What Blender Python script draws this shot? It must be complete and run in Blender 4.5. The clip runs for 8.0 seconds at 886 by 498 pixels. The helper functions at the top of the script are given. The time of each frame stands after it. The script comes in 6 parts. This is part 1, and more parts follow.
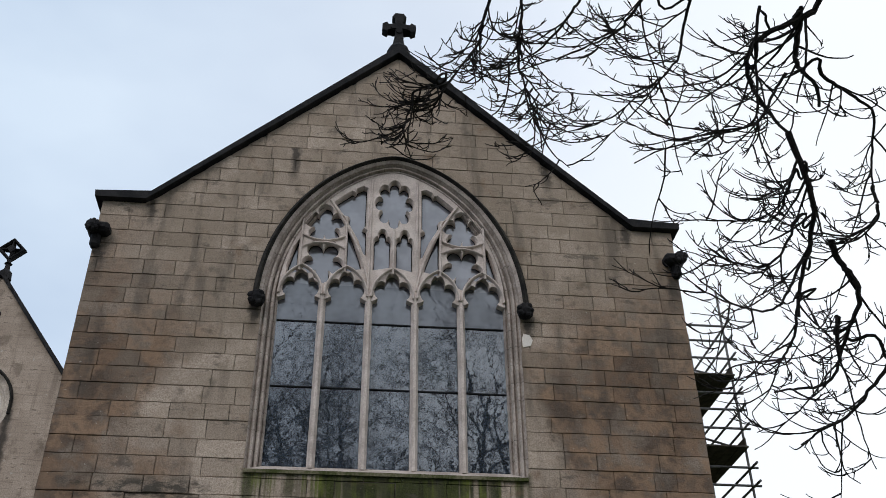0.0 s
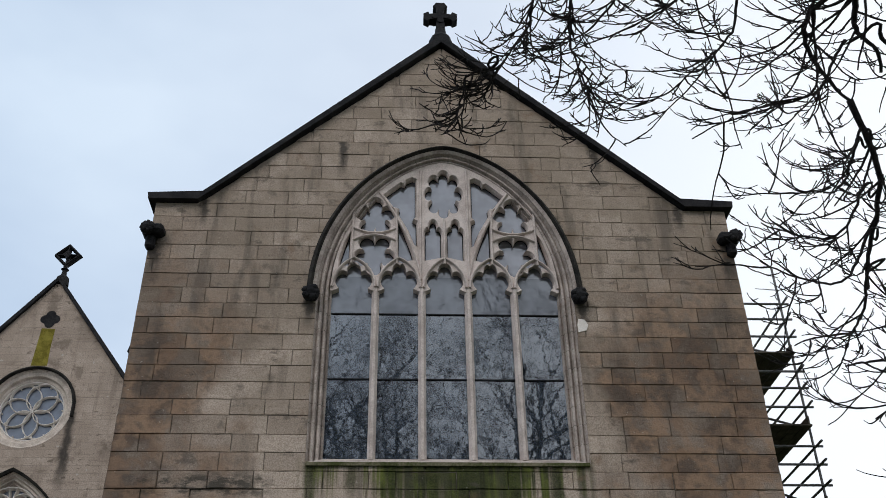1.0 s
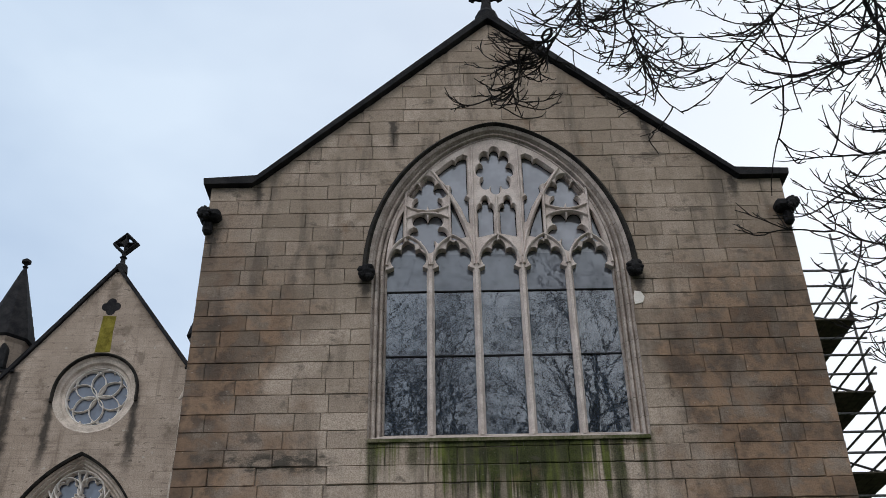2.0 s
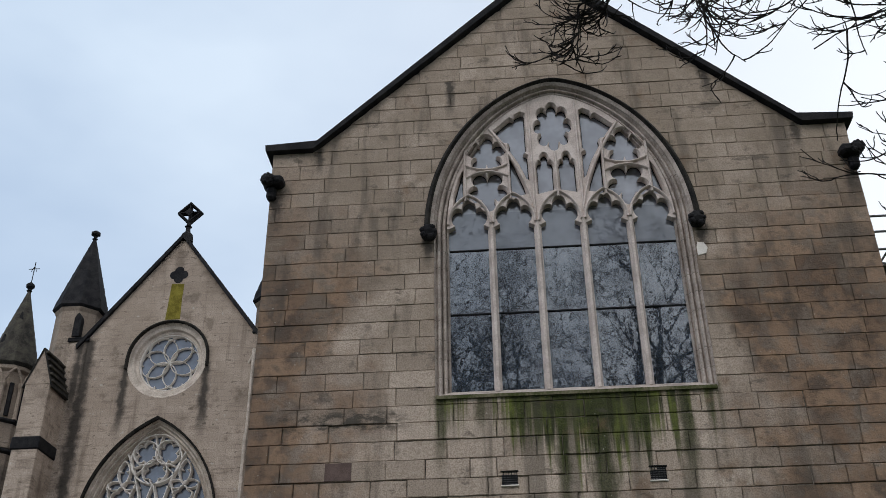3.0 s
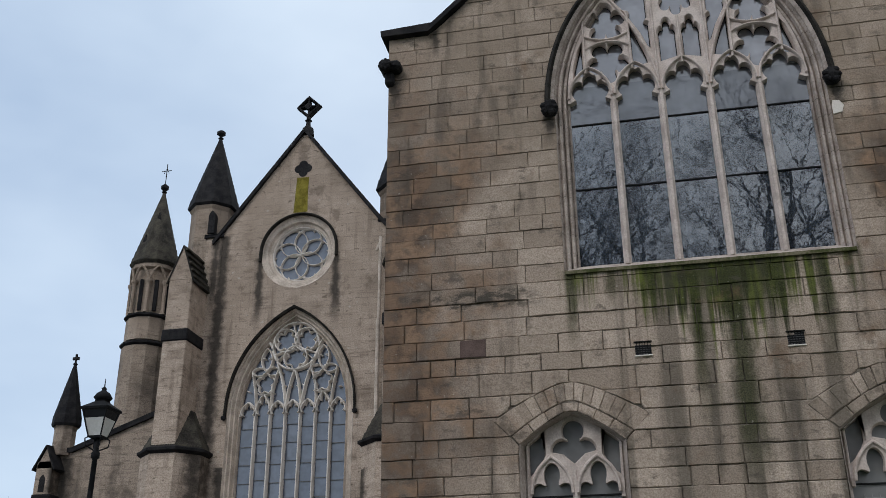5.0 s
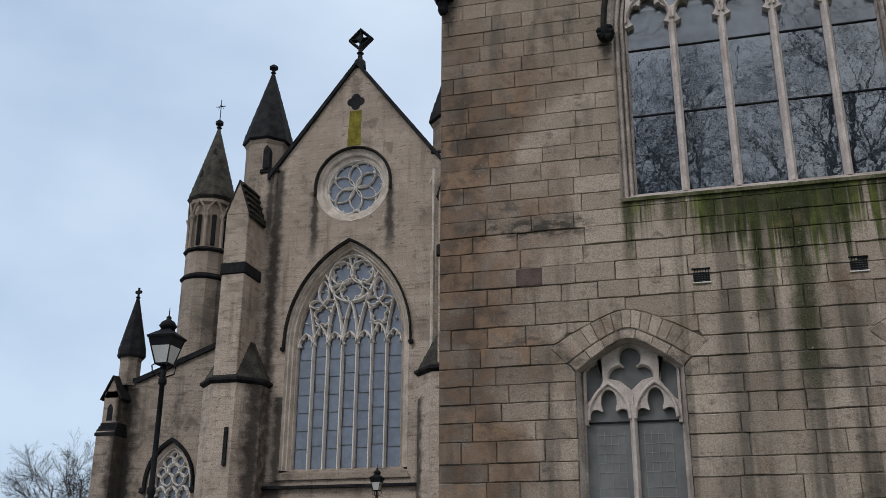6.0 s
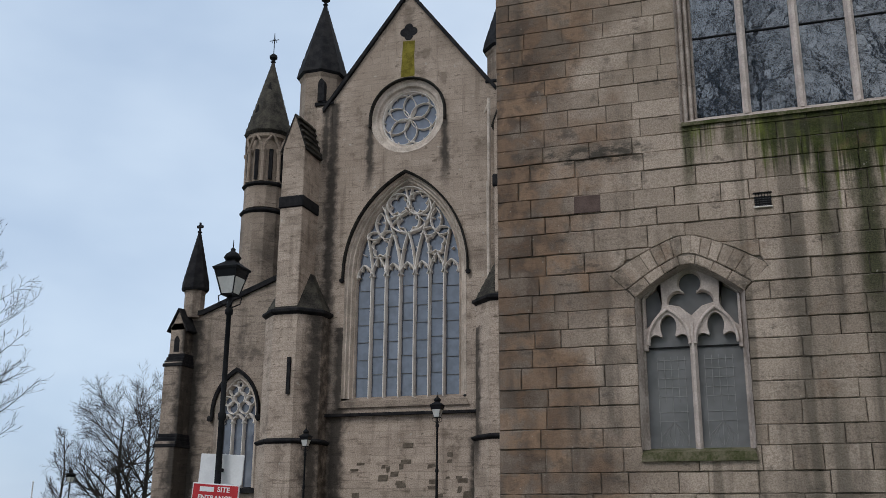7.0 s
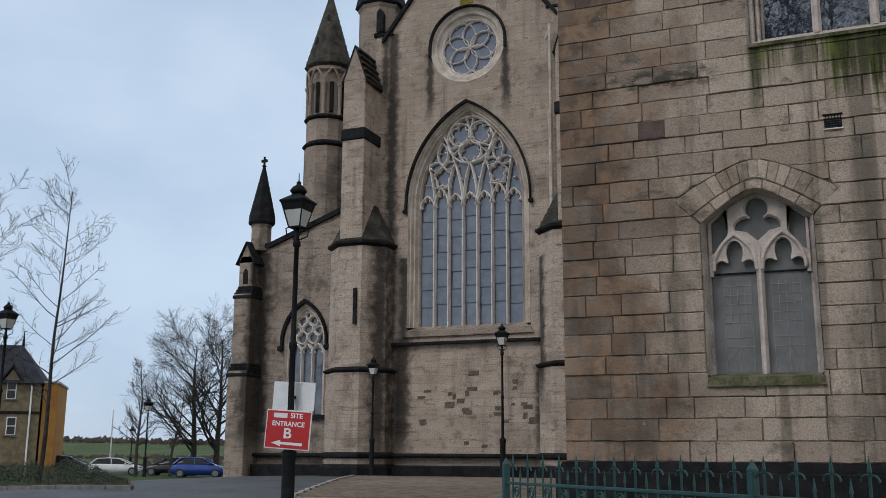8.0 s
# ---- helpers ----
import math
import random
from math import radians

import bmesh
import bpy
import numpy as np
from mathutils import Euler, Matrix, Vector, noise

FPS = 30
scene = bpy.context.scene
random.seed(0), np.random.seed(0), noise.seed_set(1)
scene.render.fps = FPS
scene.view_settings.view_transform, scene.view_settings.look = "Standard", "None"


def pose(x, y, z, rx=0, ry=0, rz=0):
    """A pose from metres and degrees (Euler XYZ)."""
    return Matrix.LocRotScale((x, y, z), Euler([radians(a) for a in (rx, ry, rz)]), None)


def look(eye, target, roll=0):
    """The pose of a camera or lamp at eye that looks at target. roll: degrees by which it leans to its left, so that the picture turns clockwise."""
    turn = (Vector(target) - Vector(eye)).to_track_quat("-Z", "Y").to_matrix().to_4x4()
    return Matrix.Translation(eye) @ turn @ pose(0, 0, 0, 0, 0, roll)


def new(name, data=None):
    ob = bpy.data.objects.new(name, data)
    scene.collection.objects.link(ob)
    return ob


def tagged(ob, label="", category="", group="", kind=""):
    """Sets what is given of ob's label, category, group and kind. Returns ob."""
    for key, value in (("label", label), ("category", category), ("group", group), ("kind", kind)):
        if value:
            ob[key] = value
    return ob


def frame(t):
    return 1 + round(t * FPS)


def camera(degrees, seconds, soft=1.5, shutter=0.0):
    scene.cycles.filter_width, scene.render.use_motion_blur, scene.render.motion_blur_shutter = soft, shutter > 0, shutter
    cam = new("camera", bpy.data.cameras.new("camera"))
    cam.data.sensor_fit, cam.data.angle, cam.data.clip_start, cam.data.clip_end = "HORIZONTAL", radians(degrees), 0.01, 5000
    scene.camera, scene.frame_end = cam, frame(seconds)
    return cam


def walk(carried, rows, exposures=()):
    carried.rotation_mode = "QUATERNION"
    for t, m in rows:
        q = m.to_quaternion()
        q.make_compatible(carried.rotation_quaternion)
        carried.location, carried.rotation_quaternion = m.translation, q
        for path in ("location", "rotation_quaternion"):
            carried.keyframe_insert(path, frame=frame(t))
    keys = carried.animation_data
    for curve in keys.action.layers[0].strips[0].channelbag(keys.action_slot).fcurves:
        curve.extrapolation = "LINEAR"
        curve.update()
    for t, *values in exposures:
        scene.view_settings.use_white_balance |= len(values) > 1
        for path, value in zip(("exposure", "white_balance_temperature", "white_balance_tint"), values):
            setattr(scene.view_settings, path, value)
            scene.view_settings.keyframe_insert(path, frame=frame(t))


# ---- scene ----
from mathutils import geometry

cam = camera(48.5, 8.0, soft=0.6)
PATH = [
    (0, (-0.932, 0.172, 2.125), (-0.747, 1.813, 3.254), -0.5),
    (0.5, (-1.005, 0.229, 2.114), (-0.861, 1.877, 3.238), -0.8),
    (1, (-1.047, 0.24, 2.113), (-0.954, 1.898, 3.227), -1.0),
    (1.5, (-1.103, 0.24, 2.095), (-1.057, 1.909, 3.196), -1.0),
    (3, (-1.238, 0.047, 1.94), (-1.363, 1.769, 2.95), -0.8),
    (3.5, (-1.287, 0.016, 1.894), (-1.474, 1.757, 2.861), -0.8),
    (4, (-1.314, 0.031, 1.88), (-1.57, 1.792, 2.793), -0.7),
    (4.5, (-1.343, 0.028, 1.847), (-1.661, 1.805, 2.708), -0.6),
    (6, (-1.45, 0.04, 1.695), (-1.943, 1.855, 2.376), 0.3),
    (6.5, (-1.473, -0.009, 1.635), (-2.021, 1.812, 2.254), 0.5),
    (7, (-1.488, -0.055, 1.615), (-2.099, 1.769, 2.163), 0.4),
    (7.5, (-1.478, -0.096, 1.615), (-2.152, 1.725, 2.095), 0.3),
    (8, (-1.475, -0.168, 1.584), (-2.215, 1.644, 1.993), 0.3),
]
walk(cam, [(t, look(eye, target, roll)) for t, eye, target, roll in PATH],
     ((0.0, 0.13), (3.0, 0.15), (6.0, 0.13), (8.0, 0.08)))

# ---- world and sun ----
world = bpy.data.worlds.new("overcast_sky")
scene.world = world
world.use_nodes = True
wt = world.node_tree
bg = wt.nodes["Background"]
sky = wt.nodes.new("ShaderNodeTexSky")
sky.sky_type, sky.sun_disc = "NISHITA", False
sky.sun_elevation, sky.sun_rotation = radians(34), radians(215)
tc = wt.nodes.new("ShaderNodeTexCoord")
mp = wt.nodes.new("ShaderNodeMapping")
mp.inputs["Scale"].default_value = (1.0, 1.0, 2.2)
cl = wt.nodes.new("ShaderNodeTexNoise")
cl.inputs["Scale"].default_value, cl.inputs["Detail"].default_value, cl.inputs["Roughness"].default_value = 1.5, 5, 0.5
cr = wt.nodes.new("ShaderNodeValToRGB")
cr.color_ramp.elements[0].position, cr.color_ramp.elements[0].color = 0.36, (4.2, 5.5, 7.5, 1)
cr.color_ramp.elements[1].position, cr.color_ramp.elements[1].color = 0.68, (7.4, 8.7, 10.2, 1)
mx = wt.nodes.new("ShaderNodeMix")
mx.data_type = "RGBA"
mx.inputs["Factor"].default_value = 0.8
wt.links.new(tc.outputs["Generated"], mp.inputs["Vector"])
wt.links.new(mp.outputs["Vector"], cl.inputs["Vector"])
wt.links.new(cl.outputs["Fac"], cr.inputs["Fac"])
wt.links.new(sky.outputs["Color"], mx.inputs[6])
wt.links.new(cr.outputs["Color"], mx.inputs[7])
# the cloud is thinner and brighter towards the east
sp = wt.nodes.new("ShaderNodeSeparateXYZ")
wt.links.new(tc.outputs["Generated"], sp.inputs[0])
mr = wt.nodes.new("ShaderNodeMapRange")
mr.interpolation_type = "SMOOTHSTEP"
for key, v in (("From Min", -0.45), ("From Max", 0.55), ("To Min", 0.0), ("To Max", 0.8)):
    mr.inputs[key].default_value = v
wt.links.new(sp.outputs["X"], mr.inputs["Value"])
mb = wt.nodes.new("ShaderNodeMix")
mb.data_type = "RGBA"
wt.links.new(mr.outputs["Result"], mb.inputs["Factor"])
wt.links.new(mx.outputs[2], mb.inputs[6])
mb.inputs[7].default_value = (10.0, 10.3, 10.7, 1)
wt.links.new(mb.outputs[2], bg.inputs["Color"])
bg.inputs["Strength"].default_value = 0.1
sun = new("sun", bpy.data.lights.new("sun", "SUN"))
sun.data.energy, sun.data.angle, sun.data.color = 0.9, radians(25), (1.0, 0.96, 0.9)
sun.matrix_world = look((-14, -24, 26), (0, 0, 0))


# ---- materials ----
def graph(name):
    m = bpy.data.materials.new(name)
    m.use_nodes = True
    return m, m.node_tree, m.node_tree.nodes["Principled BSDF"]


def node(nt, kind, **values):
    n = nt.nodes.new("ShaderNode" + kind)
    for key, v in values.items():
        sock = n.inputs[key.replace("_", " ")] if key.replace("_", " ") in n.inputs else None
        if sock is None:
            continue
        if hasattr(v, "links") or isinstance(v, bpy.types.NodeSocket):
            nt.links.new(v, sock)
        else:
            sock.default_value = v
    return n


def math_(nt, op, a, b=0.0, c=None, clamp=False):
    n = nt.nodes.new("ShaderNodeMath")
    n.operation, n.use_clamp = op, clamp
    for i, v in enumerate((a, b) if c is None else (a, b, c)):
        if isinstance(v, bpy.types.NodeSocket):
            nt.links.new(v, n.inputs[i])
        else:
            n.inputs[i].default_value = v
    return n.outputs[0]


def span(nt, v, a, b, c=0.0, d=1.0):
    """Smoothly maps v from a..b to c..d."""
    n = nt.nodes.new("ShaderNodeMapRange")
    n.interpolation_type = "SMOOTHSTEP"
    nt.links.new(v, n.inputs["Value"])
    for i, x in zip(("From Min", "From Max", "To Min", "To Max"), (a, b, c, d)):
        n.inputs[i].default_value = x
    return n.outputs["Result"]


def mix(nt, fac, a, b, mode="MIX"):
    n = nt.nodes.new("ShaderNodeMix")
    n.data_type, n.blend_type = "RGBA", mode
    for sock, v in ((n.inputs[0], fac), (n.inputs[6], a), (n.inputs[7], b)):
        if isinstance(v, bpy.types.NodeSocket):
            nt.links.new(v, sock)
        else:
            sock.default_value = (*v, 1) if isinstance(v, tuple) else v
    return n.outputs[2]


def place(nt, sx=1.0, sy=1.0, sz=1.0):
    """World position in metres, scaled along each axis."""
    g = nt.nodes.new("ShaderNodeNewGeometry")
    m = nt.nodes.new("ShaderNodeMapping")
    m.inputs["Scale"].default_value = (sx, sy, sz)
    nt.links.new(g.outputs["Position"], m.inputs["Vector"])
    return m.outputs["Vector"]


def xyz(nt):
    s = nt.nodes.new("ShaderNodeSeparateXYZ")
    nt.links.new(place(nt), s.inputs[0])
    return s.outputs


def grain(nt, scale, detail=4.0, rough=0.55, v=None):
    n = nt.nodes.new("ShaderNodeTexNoise")
    n.inputs["Scale"].default_value, n.inputs["Detail"].default_value, n.inputs["Roughness"].default_value = scale, detail, rough
    nt.links.new(v if v is not None else place(nt), n.inputs["Vector"])
    return n.outputs["Fac"]


def relief(nt, bsdf, height, distance=0.01, strength=0.6):
    b = nt.nodes.new("ShaderNodeBump")
    b.inputs["Distance"].default_value, b.inputs["Strength"].default_value = distance, strength
    nt.links.new(height, b.inputs["Height"])
    nt.links.new(b.outputs["Normal"], bsdf.inputs["Normal"])


def finish(nt, bsdf, colour, rough, height=None, distance=0.01):
    nt.links.new(colour, bsdf.inputs["Base Color"])
    bsdf.inputs["Roughness"].default_value = rough
    if height is not None:
        relief(nt, bsdf, height, distance)


def plain(name, a, b, scale=6.0, rough=0.7, metal=0.0, bump=0.004):
    """Two tones mixed by a coarse and a fine grain."""
    m, nt, bs = graph(name)
    f = math_(nt, "ADD", math_(nt, "MULTIPLY", grain(nt, scale), 0.6), math_(nt, "MULTIPLY", grain(nt, scale * 9, 3), 0.4))
    finish(nt, bs, mix(nt, span(nt, f, 0.36, 0.66), a, b), rough, grain(nt, scale * 14, 3), bump)
    bs.inputs["Metallic"].default_value = metal
    if rough > 0.8:
        bs.inputs["Specular IOR Level"].default_value = 0.2
    return m


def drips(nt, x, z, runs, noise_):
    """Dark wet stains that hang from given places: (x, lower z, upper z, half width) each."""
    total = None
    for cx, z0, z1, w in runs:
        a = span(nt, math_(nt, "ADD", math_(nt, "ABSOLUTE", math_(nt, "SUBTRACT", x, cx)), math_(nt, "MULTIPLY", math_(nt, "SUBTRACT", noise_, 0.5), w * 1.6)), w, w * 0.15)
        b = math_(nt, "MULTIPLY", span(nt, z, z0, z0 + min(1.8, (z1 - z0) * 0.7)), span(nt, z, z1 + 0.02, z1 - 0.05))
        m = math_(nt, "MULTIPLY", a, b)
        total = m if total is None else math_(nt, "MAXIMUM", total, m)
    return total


def ashlar(name, joined):
    """Coursed granite of the near wing: brown staining, soot runs, lichen and the green run-off below the great window."""
    m, nt, bs = graph(name)
    x, y, z = xyz(nt)
    if joined:
        g = nt.nodes.new("ShaderNodeNewGeometry")
        r = g.outputs["Random Per Island"]
    else:
        r = nt.nodes.new("ShaderNodeObjectInfo").outputs["Random"]
    big, mid, fine = grain(nt, 0.45, 5), grain(nt, 2.6, 5, 0.6), grain(nt, 34, 4, 0.7)
    speck = grain(nt, 110, 2, 0.6)
    tone = mix(nt, r, (0.390, 0.312, 0.250), (0.585, 0.478, 0.394))
    tone = mix(nt, span(nt, fine, 0.36, 0.60), mix(nt, 1.0, tone, (0.68, 0.66, 0.64), "MULTIPLY"), tone)
    tone = mix(nt, span(nt, speck, 0.56, 0.70, 0, 0.35), tone, (0.16, 0.13, 0.11))
    # a brown-grey patina over the upper courses, worn off in patches
    patina = math_(nt, "MULTIPLY", span(nt, math_(nt, "ADD", z, math_(nt, "MULTIPLY", big, 4.0)), 11.0, 14.0), span(nt, grain(nt, 0.9, 6, 0.65), 0.30, 0.62, 0.15, 0.75))
    tone = mix(nt, patina, tone, (0.255, 0.200, 0.150))
    # brown staining towards the two ends of the wall
    wander = math_(nt, "ADD", math_(nt, "MULTIPLY", math_(nt, "SUBTRACT", big, 0.5), 5.0), math_(nt, "MULTIPLY", math_(nt, "SUBTRACT", r, 0.5), 0.55))
    edge = span(nt, math_(nt, "ADD", math_(nt, "ABSOLUTE", math_(nt, "SUBTRACT", x, -0.5)), wander), 3.3, 4.7)
    low = math_(nt, "MULTIPLY", span(nt, math_(nt, "ADD", z, wander), 15.0, 11.5), span(nt, z, 1.5, 3.0, 0.9, 1.0))
    brown = math_(nt, "MULTIPLY", edge, low)
    rust = mix(nt, r, (0.165, 0.102, 0.067), (0.290, 0.186, 0.120))
    tone = mix(nt, math_(nt, "MULTIPLY", brown, span(nt, grain(nt, 1.3, 6, 0.65), 0.34, 0.54, 0.55, 0.95)), tone, mix(nt, span(nt, math_(nt, "ADD", mid, math_(nt, "MULTIPLY", r, 0.06)), 0.42, 0.64), (0.086, 0.060, 0.045), rust))
    # the weathered band of black growth along one course
    band = math_(nt, "MULTIPLY", span(nt, math_(nt, "ABSOLUTE", math_(nt, "SUBTRACT", z, 8.78)), 0.30, 0.10), span(nt, math_(nt, "ABSOLUTE", math_(nt, "SUBTRACT", x, -4.7)), 1.7, 0.9))
    tone = mix(nt, math_(nt, "MULTIPLY", band, span(nt, grain(nt, 2.6, 6, 0.7, place(nt, 1, 1, 2.2)), 0.44, 0.58, 0, 0.85)), tone, (0.045, 0.043, 0.036))
    # dark weathering in patches, drawn out downwards
    runs = grain(nt, 1.0, 5, 0.6, place(nt, 1.9, 1.0, 0.34))
    tone = mix(nt, span(nt, runs, 0.51, 0.70, 0, 0.62), tone, (0.085, 0.070, 0.058))
    tone = mix(nt, span(nt, mid, 0.56, 0.74, 0, 0.62), tone, (0.10, 0.083, 0.068))
    # green algae and black wet runs below the sill
    inside = span(nt, math_(nt, "ABSOLUTE", x), 3.05, 2.45)
    below = span(nt, z, 9.36, 9.26)
    streak = grain(nt, 1.0, 4, 0.6, place(nt, 7.5, 1.0, 0.13))
    reach = math_(nt, "ADD", span(nt, z, 6.6, 9.3, 0.0, 0.42), streak)
    centre = span(nt, math_(nt, "ABSOLUTE", math_(nt, "SUBTRACT", x, 0.40)), 2.6, 0.2, -0.15, 0.10)
    green = math_(nt, "MULTIPLY", math_(nt, "MULTIPLY", inside, below), span(nt, math_(nt, "ADD", reach, centre), 0.70, 0.90))
    tone = mix(nt, math_(nt, "MULTIPLY", green, 0.94), tone, mix(nt, span(nt, math_(nt, "ADD", math_(nt, "MULTIPLY", mid, 0.4), math_(nt, "MULTIPLY", grain(nt, 1.0, 4, 0.6, place(nt, 7.5, 1.0, 0.5)), 0.6)), 0.40, 0.60), (0.014, 0.021, 0.005), (0.105, 0.130, 0.018)))
    wet = grain(nt, 1.0, 3, 0.5, place(nt, 2.6, 1.0, 0.09))
    wetm = math_(nt, "MULTIPLY", math_(nt, "MULTIPLY", inside, below), span(nt, wet, 0.49, 0.59))
    tone = mix(nt, math_(nt, "MULTIPLY", wetm, 0.50), tone, (0.062, 0.056, 0.042))
    # the grey wash of soot beside and below the low windows
    wash = math_(nt, "MULTIPLY", math_(nt, "MULTIPLY", span(nt, x, -2.0, -1.2), span(nt, z, 7.6, 6.4)), span(nt, math_(nt, "ADD", math_(nt, "MULTIPLY", big, 0.5), math_(nt, "MULTIPLY", wet, 0.5)), 0.40, 0.56))
    tone = mix(nt, math_(nt, "MULTIPLY", wash, 0.45), tone, mix(nt, mid, (0.06, 0.054, 0.042), (0.15, 0.125, 0.10)))
    gruns = drips(nt, x, z, ((0.42, 4.4, 9.25, 0.38), (-0.32, 5.6, 9.25, 0.20), (-2.66, 7.2, 9.25, 0.16), (2.05, 6.6, 9.25, 0.24), (1.2, 7.4, 9.25, 0.28), (-1.1, 7.9, 9.25, 0.22), (-1.85, 8.2, 9.25, 0.16)), grain(nt, 4, 4, 0.6, place(nt, 1, 1, 0.5)))
    tone = mix(nt, math_(nt, "MULTIPLY", gruns, 0.78), tone, mix(nt, span(nt, fine, 0.4, 0.6), (0.020, 0.026, 0.009), (0.052, 0.060, 0.018)))
    # drips below the kneelers, spouts and hood stops
    tone = mix(nt, math_(nt, "MULTIPLY", drips(nt, x, z, ((-5.36, 14.5, 15.45, 0.16), (5.36, 14.5, 15.45, 0.16), (-2.90, 12.0, 12.9, 0.18), (2.90, 12.0, 12.9, 0.18), (-2.35, 15.9, 17.2, 0.16), (3.6, 16.0, 17.2, 0.2), (-6.30, 12.9, 14.4, 0.24), (6.30, 12.9, 14.4, 0.24)), grain(nt, 6, 3)), 0.85), tone, (0.035, 0.031, 0.028))
    # rust-coloured and black blotches, pits
    tone = mix(nt, span(nt, grain(nt, 1.15, 6, 0.68), 0.56, 0.70, 0, 0.55), tone, (0.20, 0.125, 0.078))
    tone = mix(nt, span(nt, grain(nt, 1.6, 7, 0.72, place(nt, 0.8, 1, 1.7)), 0.575, 0.66, 0, 0.62), tone, (0.082, 0.068, 0.057))
    tone = mix(nt, span(nt, grain(nt, 22, 5, 0.75), 0.57, 0.68, 0, 0.42), tone, (0.12, 0.098, 0.08))
    # pale lichen spots
    tone = mix(nt, span(nt, grain(nt, 13, 3, 0.5), 0.70, 0.76, 0, 0.4), tone, (0.50, 0.47, 0.41))
    h = math_(nt, "ADD", math_(nt, "MULTIPLY", fine, 0.7), math_(nt, "MULTIPLY", grain(nt, 7, 5, 0.65), 1.6))
    finish(nt, bs, tone, 0.92, h, 0.035)
    bs.inputs["Specular IOR Level"].default_value = 0.25
    return m


def coursed(name, a, b, dark, course=0.31, length=0.75):
    """Thin-jointed sandstone of the far church, with soot, patches and lichen."""
    m, nt, bs = graph(name)
    pos = xyz(nt)
    c = nt.nodes.new("ShaderNodeCombineXYZ")
    nt.links.new(math_(nt, "ADD", pos[0], pos[1]), c.inputs[0])
    nt.links.new(pos[2], c.inputs[1])
    br = nt.nodes.new("ShaderNodeTexBrick")
    nt.links.new(c.outputs[0], br.inputs["Vector"])
    for key, v in (("Color1", (0.08, 0.08, 0.08, 1)), ("Color2", (0.95, 0.95, 0.95, 1)), ("Mortar", (0, 0, 0, 1)), ("Scale", 1.0),
                   ("Mortar Size", 0.007), ("Mortar Smooth", 0.3), ("Brick Width", length), ("Row Height", course)):
        br.inputs[key].default_value = v
    fine = grain(nt, 22, 4, 0.65)
    tone = mix(nt, math_(nt, "ADD", math_(nt, "MULTIPLY", br.outputs["Color"], 0.38), math_(nt, "MULTIPLY", grain(nt, 1.7, 5, 0.6, place(nt, 0.8, 0.8, 3.2)), 0.62)), a, b)
    tone = mix(nt, span(nt, fine, 0.36, 0.60), mix(nt, 1.0, tone, (0.66, 0.64, 0.62), "MULTIPLY"), tone)
    tone = mix(nt, span(nt, grain(nt, 2.2, 5, 0.6, place(nt, 0.6, 0.6, 3.6)), 0.54, 0.68, 0, 0.5), tone, dark)
    tone = mix(nt, span(nt, grain(nt, 0.55, 5, 0.6), 0.50, 0.74, 0, 0.6), tone, dark)
    # browner and darker towards the upper courses, in patches
    tone = mix(nt, math_(nt, "MULTIPLY", span(nt, pos[2], 12.5, 18.0), span(nt, grain(nt, 0.8, 6, 0.65), 0.28, 0.60, 0.15, 0.60)), tone, (0.255, 0.198, 0.154))
    tone = mix(nt, span(nt, grain(nt, 1.0, 5, 0.6, place(nt, 2.2, 2.2, 0.22)), 0.52, 0.74, 0, 0.55), tone, dark)
    tone = mix(nt, span(nt, grain(nt, 3.4, 3, 0.5, place(nt, 1, 1, 2.4)), 0.66, 0.72, 0, 0.75), tone, (0.13, 0.10, 0.075))
    tone = mix(nt, span(nt, grain(nt, 4.6, 2, 0.4), 0.72, 0.77, 0, 0.5), tone, (0.52, 0.49, 0.43))
    tone = mix(nt, span(nt, grain(nt, 0.9, 7, 0.7), 0.54, 0.66, 0, 0.55), tone, dark)
    tone = mix(nt, span(nt, grain(nt, 19, 4, 0.75), 0.56, 0.67, 0, 0.5), tone, dark)
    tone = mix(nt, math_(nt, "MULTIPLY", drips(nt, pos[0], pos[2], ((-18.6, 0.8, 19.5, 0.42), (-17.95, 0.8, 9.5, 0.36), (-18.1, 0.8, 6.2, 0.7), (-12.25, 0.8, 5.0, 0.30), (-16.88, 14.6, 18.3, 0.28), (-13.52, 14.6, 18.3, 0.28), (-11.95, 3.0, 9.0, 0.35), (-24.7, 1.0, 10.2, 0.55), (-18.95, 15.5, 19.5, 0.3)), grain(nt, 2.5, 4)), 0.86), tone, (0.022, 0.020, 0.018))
    tone = mix(nt, math_(nt, "MULTIPLY", br.outputs["Fac"], 0.32), tone, (0.12, 0.10, 0.085))
    h = math_(nt, "SUBTRACT", math_(nt, "MULTIPLY", fine, 0.6), br.outputs["Fac"])
    finish(nt, bs, tone, 0.9, h, 0.012)
    bs.inputs["Specular IOR Level"].default_value = 0.25
    return m


def glazing(name, base, ior, wave, rough=0.012):
    m, nt, bs = graph(name)
    f = grain(nt, 2.2, 2)
    finish(nt, bs, mix(nt, span(nt, f, 0.3, 0.7), base, tuple(v * 1.5 for v in base)), rough, grain(nt, 4.5, 2, 0.45), wave)
    bs.inputs["IOR"].default_value = ior
    return m


